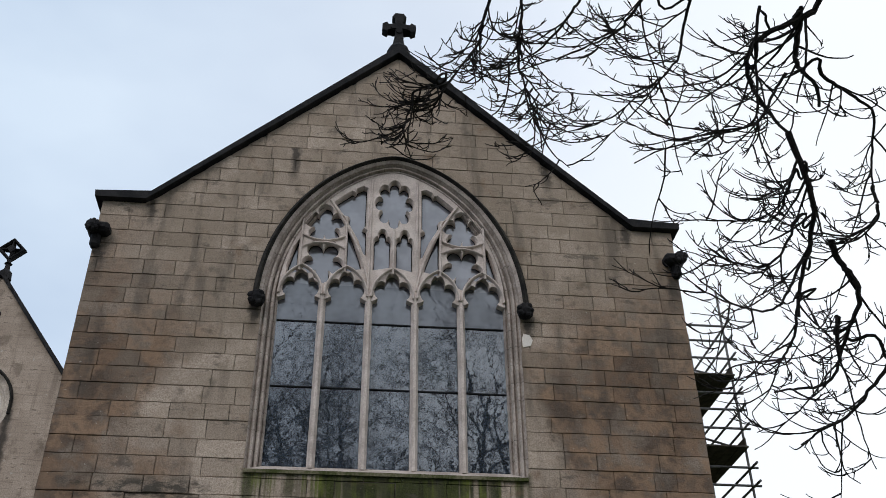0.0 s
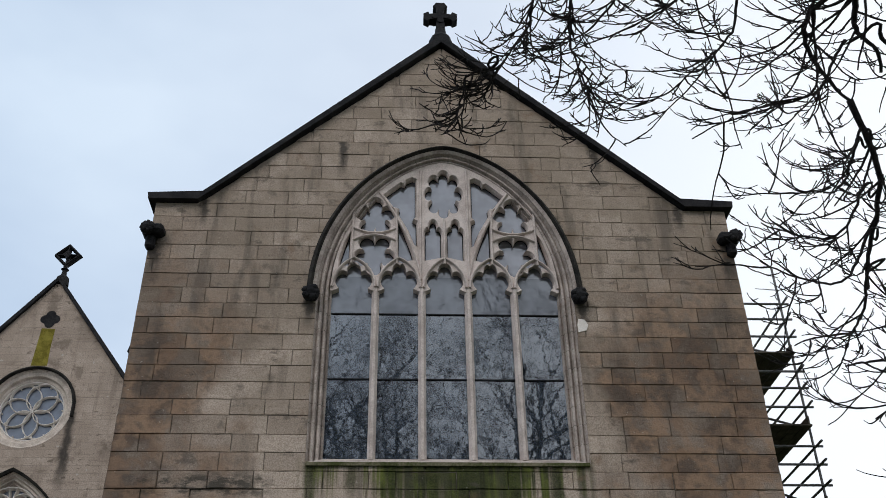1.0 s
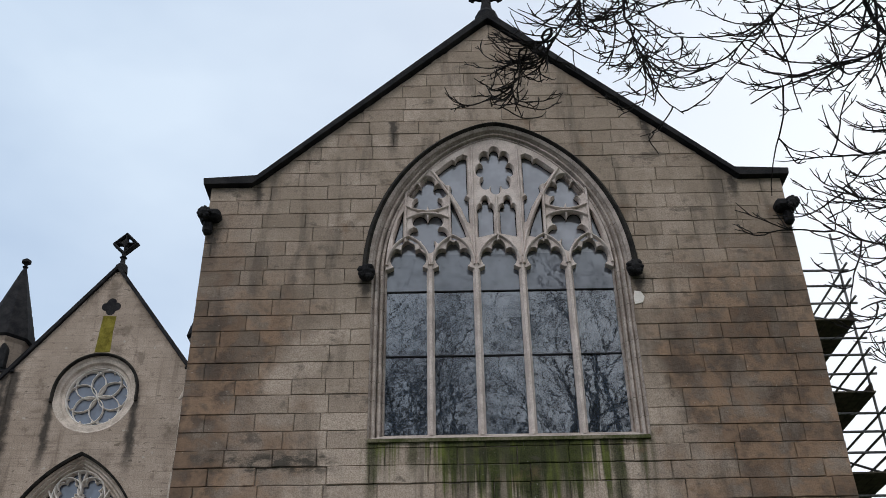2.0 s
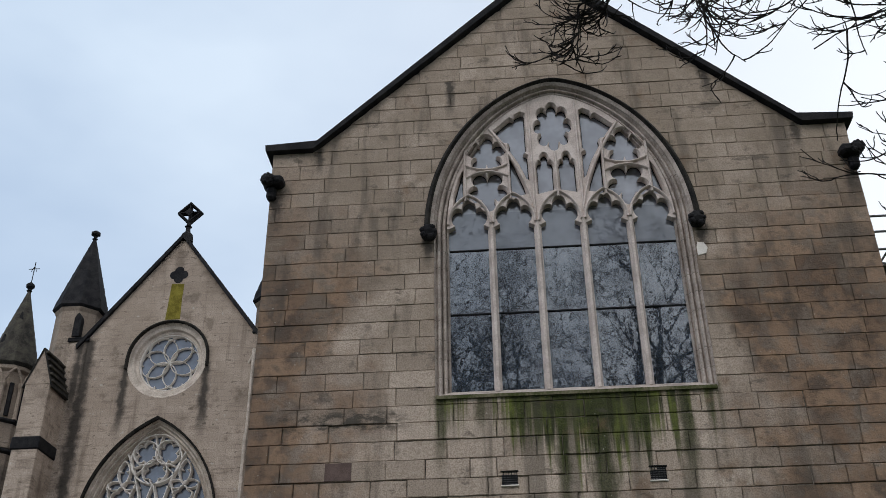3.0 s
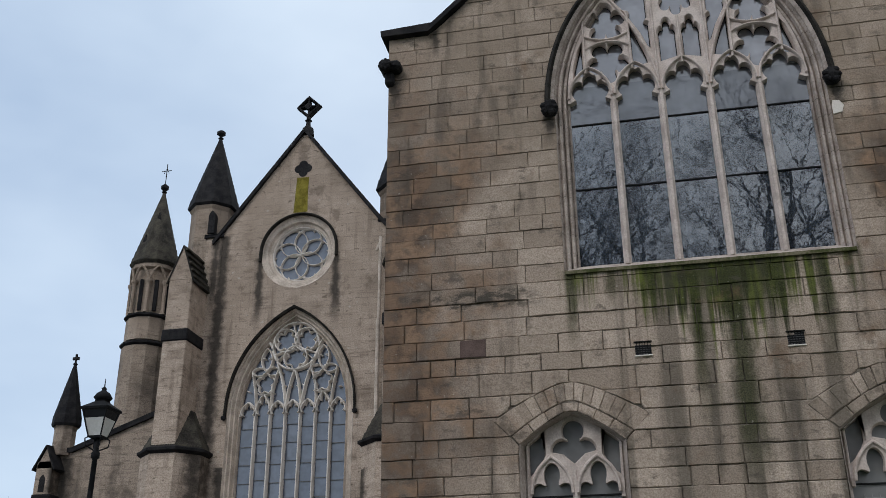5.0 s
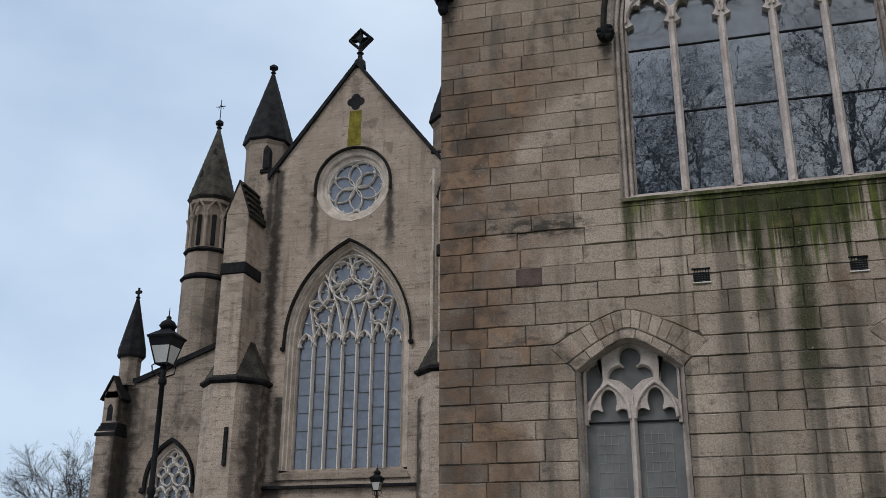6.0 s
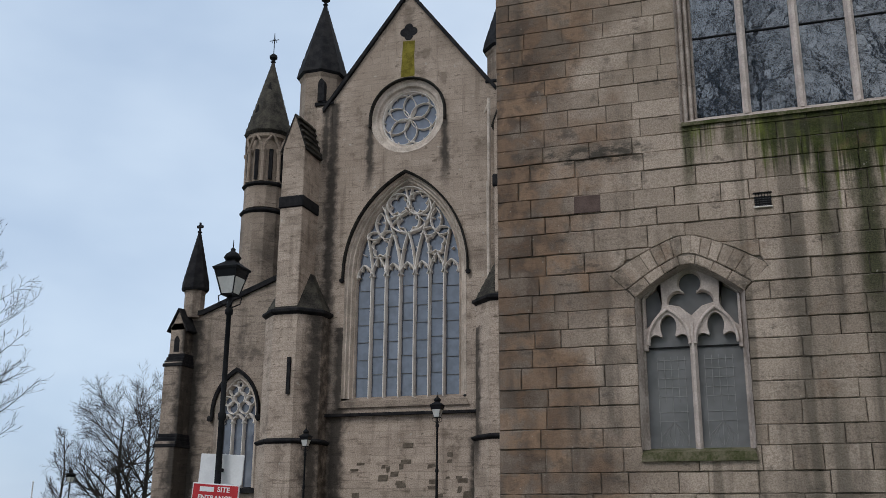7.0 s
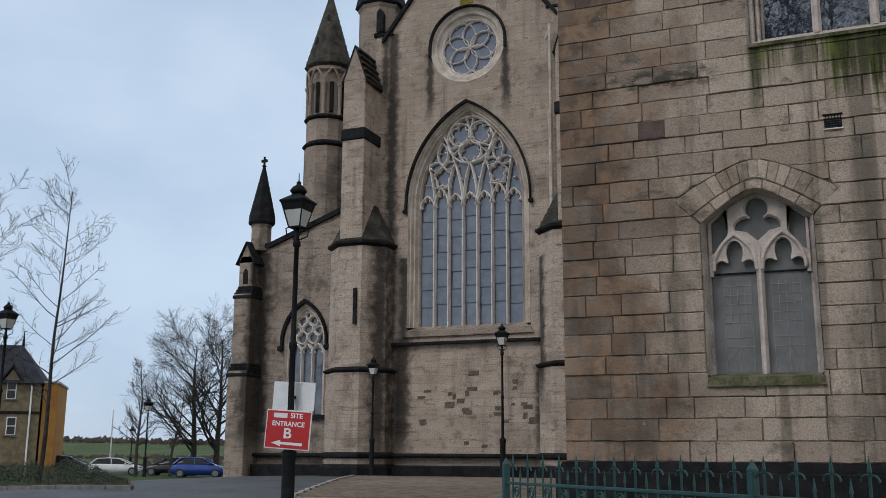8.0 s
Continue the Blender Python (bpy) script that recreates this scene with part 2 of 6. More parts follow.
M_BLOCK, M_BLOCKS = ashlar("granite_block", False), ashlar("granite_blocks_joined", True)
M_MORTAR = plain("lime_mortar", (0.052, 0.044, 0.037), (0.32, 0.275, 0.23), 1.1, 0.95)
M_DRESS = plain("dressed_stone", (0.27, 0.225, 0.198), (0.52, 0.445, 0.40), 2.2, 0.88, 0, 0.006)
M_TRACERY = plain("tracery_stone", (0.44, 0.37, 0.335), (0.66, 0.575, 0.53), 3.2, 0.85, 0, 0.004)
# black of sooty stone, also painted where recesses and openings lie in shade
M_SOOT_SHADE = plain("sooty_stone_and_shade", (0.005, 0.005, 0.007), (0.024, 0.0225, 0.023), 3.0, 0.85, 0, 0.008)
M_HOOD = plain("weathered_hood_stone", (0.007, 0.007, 0.007), (0.036, 0.032, 0.027), 2.6, 0.88, 0, 0.006)
M_SILL = plain("mossy_sill_stone", (0.045, 0.055, 0.014), (0.20, 0.175, 0.12), 2.4, 0.92, 0, 0.01)
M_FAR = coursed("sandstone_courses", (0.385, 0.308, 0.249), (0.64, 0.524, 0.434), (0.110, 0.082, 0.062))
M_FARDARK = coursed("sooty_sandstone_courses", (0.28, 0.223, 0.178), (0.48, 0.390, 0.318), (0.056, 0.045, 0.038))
M_FARTRIM = plain("sandstone_trim", (0.38, 0.32, 0.268), (0.64, 0.55, 0.475), 2.0, 0.88, 0, 0.006)
M_FARTRAC = plain("pale_sandstone_tracery", (0.66, 0.61, 0.56), (0.82, 0.77, 0.72), 3.0, 0.85, 0, 0.004)
M_LICHEN = plain("yellow_lichen_stain", (0.11, 0.09, 0.012), (0.24, 0.20, 0.035), 3.0, 0.95, 0, 0.004)
M_SPIRE = plain("lichened_spire_stone", (0.022, 0.020, 0.018), (0.085, 0.076, 0.060), 2.4, 0.9, 0, 0.008)
M_SLATE = plain("roof_slate", (0.012, 0.013, 0.017), (0.034, 0.035, 0.042), 2.0, 0.85, 0, 0.008)
M_GLASS = glazing("protective_glazing", (0.026, 0.033, 0.044), 2.55, 0.0011)
M_GLASSMID = glazing("half_dusty_glazing", (0.075, 0.08, 0.095), 2.1, 0.0015)
M_GLASSTOP = glazing("dusty_tracery_glazing", (0.15, 0.15, 0.17), 2.2, 0.002)
M_GLASSFAR = glazing("blue_grey_glazing", (0.068, 0.080, 0.108), 1.9, 0.005)
M_GLASSLOW = glazing("dusty_leaded_glazing", (0.135, 0.135, 0.136), 1.5, 0.004, 0.28)
M_LEAD = plain("lead_came", (0.22, 0.22, 0.21), (0.34, 0.34, 0.33), 12, 0.5, 0.2, 0.001)
M_IRON = plain("black_painted_iron", (0.006, 0.007, 0.008), (0.014, 0.014, 0.016), 9, 0.82, 0.0, 0.001)
M_STEEL = plain("galvanised_tube", (0.055, 0.055, 0.058), (0.13, 0.13, 0.13), 8, 0.5, 0.5, 0.001)
M_BOARD = plain("scaffold_board", (0.045, 0.040, 0.035), (0.10, 0.085, 0.065), 5, 0.9)
M_TEAL = plain("teal_painted_iron", (0.008, 0.052, 0.050), (0.016, 0.082, 0.077), 9, 0.45, 0.0, 0.001)
M_BARK = plain("winter_bark", (0.012, 0.010, 0.010), (0.040, 0.034, 0.030), 14, 0.9, 0, 0.004)
M_BARKFAR = plain("grey_winter_bark", (0.026, 0.023, 0.021), (0.070, 0.062, 0.056), 6, 0.9, 0, 0.004)
M_ASPHALT = plain("worn_asphalt", (0.050, 0.052, 0.055), (0.092, 0.094, 0.098), 0.9, 0.75, 0, 0.004)
M_KERB = plain("granite_kerb", (0.10, 0.098, 0.094), (0.19, 0.185, 0.175), 4, 0.85)
M_KERBPALE = plain("pale_kerb_stone", (0.30, 0.28, 0.25), (0.46, 0.43, 0.39), 4, 0.85)
M_SETT = plain("clay_paver", (0.15, 0.118, 0.092), (0.27, 0.215, 0.17), 3, 0.85, 0, 0.003)
M_GRASS = plain("winter_grass", (0.030, 0.050, 0.014), (0.070, 0.095, 0.030), 0.02, 0.95, 0, 0.01)
M_HEDGE = plain("evergreen_leaves", (0.010, 0.020, 0.007), (0.042, 0.062, 0.020), 3, 0.7, 0, 0.004)
M_SOIL = plain("leaf_litter", (0.055, 0.034, 0.020), (0.12, 0.075, 0.045), 6, 0.95)
M_WHITE = plain("white_painted_board", (0.70, 0.70, 0.70), (0.80, 0.80, 0.80), 3, 0.5, 0, 0.0005)
M_RED = plain("red_sign_face", (0.42, 0.006, 0.010), (0.50, 0.010, 0.014), 3, 0.4, 0, 0.0005)
M_SANDWALL = plain("brown_rubble_wall", (0.13, 0.10, 0.065), (0.22, 0.175, 0.115), 2.5, 0.9, 0, 0.01)
M_OCHRE = plain("ochre_cladding", (0.26, 0.125, 0.030), (0.36, 0.18, 0.05), 1.2, 0.85, 0, 0.003)
M_LAMPGLASS = plain("frosted_lamp_glass", (0.50, 0.50, 0.48), (0.62, 0.62, 0.60), 3, 0.35, 0, 0.0005)
M_BLUE = plain("blue_car_paint", (0.012, 0.040, 0.20), (0.016, 0.050, 0.24), 3, 0.25, 0.1, 0.0)
M_CARWHITE = plain("white_car_paint", (0.62, 0.62, 0.62), (0.70, 0.70, 0.70), 3, 0.25, 0.0, 0.0)
M_CARBLACK = plain("dark_car_paint", (0.014, 0.015, 0.018), (0.022, 0.023, 0.026), 3, 0.25, 0.1, 0.0)
M_TYRE = plain("rubber", (0.012, 0.012, 0.012), (0.020, 0.020, 0.020), 8, 0.8)
M_RIM = plain("alloy", (0.16, 0.16, 0.165), (0.24, 0.24, 0.245), 8, 0.4, 0.6, 0.0)
M_CARGLASS = glazing("car_glass", (0.010, 0.011, 0.013), 1.35, 0.0)
M_FARWOOD = plain("far_winter_wood", (0.045, 0.036, 0.030), (0.085, 0.068, 0.055), 0.02, 0.95)
M_PURPLE = plain("purple_sandstone", (0.085, 0.058, 0.052), (0.15, 0.105, 0.092), 5, 0.9, 0, 0.006)
M_SPALL = plain("spalled_stone", (0.095, 0.075, 0.058), (0.19, 0.155, 0.12), 7, 0.95, 0, 0.012)


# ---- mesh helpers: a shape is a pair of lists, vertices and faces ----
def join(*shapes):
    V, F = [], []
    for v, f in shapes:
        n = len(V)
        V += v
        F += [tuple(i + n for i in q) for q in f]
    return V, F


def obj(name, shape, material, parent=None, label="", smooth=False):
    me = bpy.data.meshes.new(name)
    me.from_pydata(shape[0], [], shape[1])
    me.materials.append(material)
    if smooth:
        me.polygons.foreach_set("use_smooth", [True] * len(me.polygons))
    ob = new(name, me)
    if parent is not None:
        ob.parent = parent
    if label:
        ob["label"] = label
    return ob


def thing(name, label, category, kind="", group="", at=(0, 0, 0), turn=0.0):
    e = new(name)
    e.empty_display_size = 0.2
    e.matrix_world = pose(*at, 0, 0, turn)
    return tagged(e, label, category, group, kind)


def box(x0, x1, y0, y1, z0, z1, c=0.0):
    """A box, its edges chamfered by c."""
    if c <= 0:
        V = [(x, y, z) for x in (x0, x1) for y in (y0, y1) for z in (z0, z1)]
        return V, [(0, 1, 3, 2), (4, 6, 7, 5), (0, 4, 5, 1), (2, 3, 7, 6), (0, 2, 6, 4), (1, 5, 7, 3)]
    bm = bmesh.new()
    bmesh.ops.create_cube(bm, size=1)
    for v in bm.verts:
        v.co = Vector(((x0 + x1) / 2 + v.co.x * (x1 - x0), (y0 + y1) / 2 + v.co.y * (y1 - y0), (z0 + z1) / 2 + v.co.z * (z1 - z0)))
    bmesh.ops.bevel(bm, geom=bm.edges[:], offset=c, segments=1, affect="EDGES")
    bm.verts.index_update()
    out = [tuple(v.co) for v in bm.verts], [tuple(v.index for v in f.verts) for f in bm.faces]
    bm.free()
    return out


def prism(outline, y0, y1):
    """An outline in x and z, drawn anticlockwise as seen from the front, given depth from y0 (front) to y1."""
    n = len(outline)
    V = [(x, y0, z) for x, z in outline] + [(x, y1, z) for x, z in outline]
    F = [tuple(range(n)), tuple(range(2 * n - 1, n - 1, -1))]
    F += [(i, i + n, (i + 1) % n + n, (i + 1) % n) for i in range(n)]
    return V, F


def lathe(profile, n, cx=0.0, cy=0.0, turn=0.0, squash=1.0):
    """Rings of (radius, z) about an upright axis."""
    V, F = [], []
    for r, z in profile:
        for i in range(n):
            a = turn + 2 * math.pi * i / n
            V.append((cx + r * math.cos(a), cy + squash * r * math.sin(a), z))
    for k in range(len(profile) - 1):
        for i in range(n):
            j = (i + 1) % n
            F.append((k * n + i, k * n + j, k * n + n + j, k * n + n + i))
    F.append(tuple(range(n - 1, -1, -1)))
    F.append(tuple(range(len(V) - n, len(V))))
    return V, F


def tube(points, radii, sides=6):
    """A tapered round bar along points."""
    V, F = [], []
    pts = [Vector(p) for p in points]
    for k, p in enumerate(pts):
        d = (pts[min(k + 1, len(pts) - 1)] - pts[max(k - 1, 0)]).normalized()
        u = d.cross(Vector((0.31, 0.17, 0.94))).normalized()
        w = d.cross(u)
        r = radii[k] if isinstance(radii, (list, tuple)) else radii
        for i in range(sides):
            a = 2 * math.pi * i / sides
            V.append(tuple(p + r * (math.cos(a) * u + math.sin(a) * w)))
    for k in range(len(pts) - 1):
        for i in range(sides):
            j = (i + 1) % sides
            F.append((k * sides + i, k * sides + j, (k + 1) * sides + j, (k + 1) * sides + i))
    F.append(tuple(range(sides - 1, -1, -1)))
    F.append(tuple(range(len(V) - sides, len(V))))
    return V, F


SEALS = []


def bar(path, w, y0, y1, closed=False):
    """A moulded stone bar along a path in x and z: narrow at its front y0, full width w at the back y1."""
    n = len(path)
    prof = [(-w / 2, y1), (-w / 2, y0 + (y1 - y0) * 0.45), (-w * 0.17, y0), (w * 0.17, y0), (w / 2, y0 + (y1 - y0) * 0.45), (w / 2, y1)]
    V, F = [], []
    for k in range(n):
        a = path[(k - 1) % n] if closed or k else path[0]
        b = path[(k + 1) % n] if closed or k < n - 1 else path[-1]
        dx, dz = b[0] - a[0], b[1] - a[1]
        l = math.hypot(dx, dz) or 1
        nx, nz = -dz / l, dx / l
        for o, y in prof:
            V.append((path[k][0] + nx * o, y, path[k][1] + nz * o))
    for k in range(n if closed else n - 1):
        for i in range(5):
            p, q = k * 6 + i, ((k + 1) % n) * 6 + i
            F.append((p, p + 1, q + 1, q))
    # the dark bead of sealant where the glass meets the stone
    SV = []
    for k in range(n):
        for i, g in ((0, -1), (5, 1)):
            a, b = V[k * 6], V[k * 6 + 5]
            ux, uz = (b[0] - a[0]) / w, (b[2] - a[2]) / w
            v = V[k * 6 + i]
            SV.append((v[0] + g * 0.022 * ux, y1 - 0.014, v[2] + g * 0.022 * uz))
    SEALS.append((SV, [(2 * k, 2 * k + 1, 2 * ((k + 1) % n) + 1, 2 * ((k + 1) % n)) for k in range(n if closed else n - 1)]))
    if not closed:
        F.append(tuple(range(5, -1, -1)))
        F.append(tuple(range((n - 1) * 6, n * 6)))
    return V, F


def arch_x(z, hw, spring, apex, full=0.0):
    """Half the width of a pointed opening at height z; full rounds its haunches."""
    if z <= spring:
        return hw
    if z >= apex:
        return 0.0
    rise = apex - spring
    r = (rise * rise + hw * hw) / (2 * hw)
    point = max(0.0, math.sqrt(max(0.0, r * r - (z - spring) ** 2)) - (r - hw))
    return point * (1 - full) + full * hw * math.sqrt(max(0.0, 1 - ((z - spring) / rise) ** 2))


def arch(cx, hw, base, spring, apex, n=14, full=0.0):
    """The outline of a pointed opening, up its left side and down its right."""
    zs = [base] + [spring + (apex - spring) * math.sin(math.pi / 2 * i / n) for i in range(n + 1)]
    left = [(cx - arch_x(z, hw, spring, apex, full), z) for z in zs]
    return left + [(2 * cx - x, z) for x, z in reversed(left[:-1])]


def loft(curves):
    """A skin through curves of (outline, y)."""
    V, F = [], []
    n = len(curves[0][0])
    for pts, y in curves:
        V += [(x, y, z) for x, z in pts]
    for k in range(len(curves) - 1):
        for i in range(n - 1):
            F.append((k * n + i, k * n + i + 1, (k + 1) * n + i + 1, (k + 1) * n + i))
    return V, F


def foil(cx, cz, rx, rz, lobes, turn=math.pi / 2, n=60, a0=0.0, a1=2 * math.pi, deep=0.6):
    """The outline of a cusped foil."""
    pts = []
    for i in range(n):
        t = a0 + (a1 - a0) * i / (n if abs(a1 - a0) > 6.2 else n - 1)
        s = 2 * math.pi / lobes
        p = (t - turn + s / 2) % s - s / 2
        r = deep * math.cos(p) + math.sqrt(max(0.0, (1 - deep) ** 2 - (deep * math.sin(p)) ** 2))
        pts.append((cx + rx * r * math.cos(t), cz + rz * r * math.sin(t)))
    return pts


def curve(a, b, c, n=10):
    """A smooth path from a to c, drawn towards b."""
    return [((1 - t) ** 2 * a[0] + 2 * t * (1 - t) * b[0] + t * t * c[0], (1 - t) ** 2 * a[1] + 2 * t * (1 - t) * b[1] + t * t * c[1])
            for t in (i / n for i in range(n + 1))]


def light_head(cx, hw, spring, apex, w, y0, y1):
    """The pointed, cusped head of one window light."""
    outer = bar(arch(cx, hw, spring, spring, apex, 8), w, y0, y1)
    inner = bar(foil(cx, spring + (apex - spring) * 0.06, hw * 0.97, (apex - spring) * 0.86, 6, math.pi / 2, 37, 0.0, math.pi, 0.655), w * 0.72, y0 + 0.03, y1)
    return join(outer, inner)


def widened(pts, d):
    """A closed outline moved outwards by d."""
    n = len(pts)
    area = sum(pts[i][0] * pts[(i + 1) % n][1] - pts[(i + 1) % n][0] * pts[i][1] for i in range(n))
    g = 1 if area > 0 else -1
    out = []
    for i in range(n):
        (xa, za), (xb, zb) = pts[i - 1], pts[(i + 1) % n]
        l = math.hypot(xb - xa, zb - za) or 1.0
        out.append((pts[i][0] + g * (zb - za) / l * d, pts[i][1] - g * (xb - xa) / l * d))
    return out


def plate(outer, holes, y0, y1, bevel=0.03):
    """A stone plate with pierced, bevelled openings; SEALS takes the dark bead round each."""
    rings = [[Vector((x, z, 0)) for x, z in outer]] + [[Vector((x, z, 0)) for x, z in widened(h, bevel)] for h in holes]
    flat = [v for r in rings for v in r]
    V = [(v.x, y0, v.y) for v in flat]
    F = []
    for tri in geometry.tessellate_polygon(rings):
        a, b, c = (flat[i] for i in tri)
        F.append(tuple(tri) if (b - a).cross(c - a).z > 0 else tuple(reversed(tri)))
    n, k = len(outer), len(V)
    V += [(x, y1, z) for x, z in outer]
    F += [(i, (i + 1) % n, k + (i + 1) % n, k + i) for i in range(n)]
    at = n
    for h in holes:
        m, k = len(h), len(V)
        V += [(x, y0 + 0.075, z) for x, z in h] + [(x, y1, z) for x, z in h]
        for i in range(m):
            j = (i + 1) % m
            F += [(at + i, at + j, k + j, k + i), (k + i, k + j, k + m + j, k + m + i)]
        at += m
        inner = widened(h, -0.02)
        SEALS.append(([(x, y1 - 0.012, z) for x, z in h] + [(x, y1 - 0.012, z) for x, z in inner], [(i, (i + 1) % m, m + (i + 1) % m, m + i) for i in range(m)]))
    return V, F


def cusped(cx, hw, spring, apex):
    """The cusped head of one light, from its right spring over the top to its left."""
    return foil(cx, spring + (apex - spring) * 0.06, hw, (apex - spring) * 0.94, 6, math.pi / 2, 37, 0.0, math.pi, 0.64)


def head_stop(cx, cz, y, s):
    """A carved boss at the end of a hood mould, worn to a knot of leaves."""
    rnd = random.Random(int(abs(cx) * 100 + cz * 10))
    lumps = [lathe([(0.02 * s, cz - 0.5 * s), (0.42 * s, cz - 0.30 * s), (0.52 * s, cz), (0.45 * s, cz + 0.34 * s), (0.1 * s, cz + 0.46 * s)], 8, cx, y)]
    for i in range(9):
        a = 2 * math.pi * i / 9 + rnd.uniform(-0.2, 0.2)
        x, z, r = cx + 0.36 * s * math.cos(a), cz + 0.36 * s * math.sin(a), s * rnd.uniform(0.13, 0.22)
        lumps.append(lathe([(0.01, z - r), (r * 0.8, z - r * 0.5), (r, z), (r * 0.75, z + r * 0.6), (0.01, z + r)], 6, x, y - 0.28 * s))
    return join(*lumps)


# ---- the ground ----
def gz(x, y):
    def s(v, a, b):
        t = min(1.0, max(0.0, (v - a) / (b - a)))
        return t * t * (3 - 2 * t)
    d = math.hypot(x, y)
    left = s(-x, 21, 36)
    z = 0.74 * s(y, 5, 32) * (1 - 0.85 * left) - 0.30 * s(d, 52, 74)
    z -= 12.0 * s(d, 110, 330)
    z += (32.0 + 7.0 * math.sin(x * 0.004 + 1.0)) * s(d, 380, 1500) - 22.0 * s(d, 1700, 3200)
    return z


def sheet(xs, ys, lift=0.0):
    V = [(x, y, gz(x, y) + lift) for y in ys for x in xs]
    n = len(xs)
    F = [(j * n + i, j * n + i + 1, (j + 1) * n + i + 1, (j + 1) * n + i) for j in range(len(ys) - 1) for i in range(n - 1)]
    return V, F


def steps(a, b, s):
    n = max(1, round((b - a) / s))
    return [a + (b - a) * i / n for i in range(n + 1)]


far_in = [-3600, -2600, -1900, -1500, -1200, -950, -750, -580, -440, -330, -250, -190, -150, -120, -100]
XS = far_in + steps(-96, 40, 2.0) + [60, 100, 200, 400, 900, 1800, 3600]
YS = [-3600, -1500, -600, -250, -120, -60] + steps(-40, 90, 2.0) + [100, 120, 150, 190, 250, 330, 440, 580, 750, 950, 1200, 1500, 1900, 2600, 3600]
tagged(obj("ground", sheet(XS, YS), M_GRASS, smooth=True), "winter grass and far green fields", "ground", "", "structure")
rv, rf = sheet(steps(-70, 8, 1.0), steps(-30, 33.2, 1.5), 0.02)
rf = [q for q in rf if max(rv[i][0] for i in q) < -4.4 or max(rv[i][1] for i in q) < 3.2]
tagged(obj("road", (rv, rf), M_ASPHALT, smooth=True), "worn grey asphalt drive past the church", "road", "", "structure")


# ---- the near church wing ----
YA = 18.2          # its gable wall
WING = 6.45        # half its width
wing = thing("church_wing", "brown granite church wing with a great traceried gable window", "church")


def gable_a(z):
    return WING if z <= 15.36 else max(0.0, 5.45 * (20.36 - z) / (20.36 - 15.36))


MAIN = (0.0, 2.74, 9.25, 13.0, 16.85)       # centre, half width, sill, spring, apex of the dressed opening
LOWS = [(-2.80, 0.99, 2.95, 5.84, 6.44), (2.87, 0.99, 2.95, 5.84, 6.44)]
VENTS = [(-1.36, 0.15, 7.40, 7.64, 7.65), (1.40, 0.15, 7.40, 7.64, 7.65)]


def low_x(z, hw, spring, apex):
    """Half width of a low, nearly straight-sided four-centred opening."""
    if z <= spring:
        return hw
    if z >= apex:
        return 0.0
    t = (z - spring) / (apex - spring)
    return hw * (1 - t ** 1.2) ** 0.95 if t < 1 else 0.0


def low_outline(cx, hw, base, spring, apex, n=10):
    zs = [base] + [spring + (apex - spring) * i / n for i in range(n + 1)]
    left = [(cx - low_x(z, hw, spring, apex), z) for z in zs]
    return left + [(2 * cx - x, z) for x, z in reversed(left[:-1])]


def half_width(o, z):
    cx, hw, base, spring, apex = o
    if z < base or z > apex:
        return 0.0
    if o is MAIN:
        return arch_x(z, hw, spring, apex, FULL)
    if o in VENTS:
        return hw
    if spring == 5.8:
        return low_block_x(z)
    return low_x(z, hw, spring, apex)


BEDS = [1.47, 1.84, 2.24, 2.62, 3.06, 3.41, 3.83, 4.17, 4.58, 4.94, 5.29, 5.64, 5.99, 6.37, 6.78, 7.22, 7.57, 7.95, 8.34, 8.70, 9.05, 9.43, 9.80, 10.20, 10.54, 10.92, 11.29, 11.65, 12.01,
        12.39, 12.74, 13.12, 13.47, 13.84, 14.21, 14.58, 14.96]       # bed joints of the near wing
BEDS += [14.96 + 0.3705 * k for k in range(1, 15)]
BEDS[-1] = 20.33


def courses(beds, openings, limit):
    """Each course of a wall, as (z levels, segments of left and right bounds at each level)."""
    for z, top in zip(beds, beds[1:]):
        levels = sorted([z + (top - z) * k / 4 for k in range(5)] + [o[k] + e for o in openings for k in (2, 4) if z + 0.01 < o[k] < top - 0.01 for e in (-0.003, 0.003)])
        live = sorted([o for o in openings if any(half_width(o, v) > 0.02 for v in levels)], key=lambda o: o[0])
        lefts = [[-limit(v) for v in levels]]
        rights = []
        for o in live:
            hs = [half_width(o, v) for v in levels]
            rights.append([o[0] - q for q in hs])
            lefts.append([o[0] + q for q in hs])
        rights.append([limit(v) for v in levels])
        yield levels, list(zip(lefts, rights))


def strip(levels, left, right, gap=0.0):
    """The outline of a piece between left and right bounds, anticlockwise from the front."""
    zs = [levels[0] + gap] + levels[1:-1] + [levels[-1] - gap]
    runs, run = [], []
    for k in range(len(zs)):
        if right[k] - left[k] > 2 * gap + 0.012:
            run.append(k)
        elif run:
            runs.append(run)
            run = []
    keep = max(runs + [run], key=lambda q: zs[q[-1]] - zs[q[0]] if q else -1)
    if len(keep) < 2:
        return None
    a = [(right[k] - gap, zs[k]) for k in keep]
    b = [(left[k] + gap, zs[k]) for k in reversed(keep)]
    def straight(p):
        q = [p[0]]
        for i in range(1, len(p) - 1):
            if abs((p[i][0] - p[0][0]) * (p[-1][1] - p[0][1]) - (p[-1][0] - p[0][0]) * (p[i][1] - p[0][1])) > 1e-5:
                q.append(p[i])
        return q + [p[-1]]
    return straight(a) + straight(b)


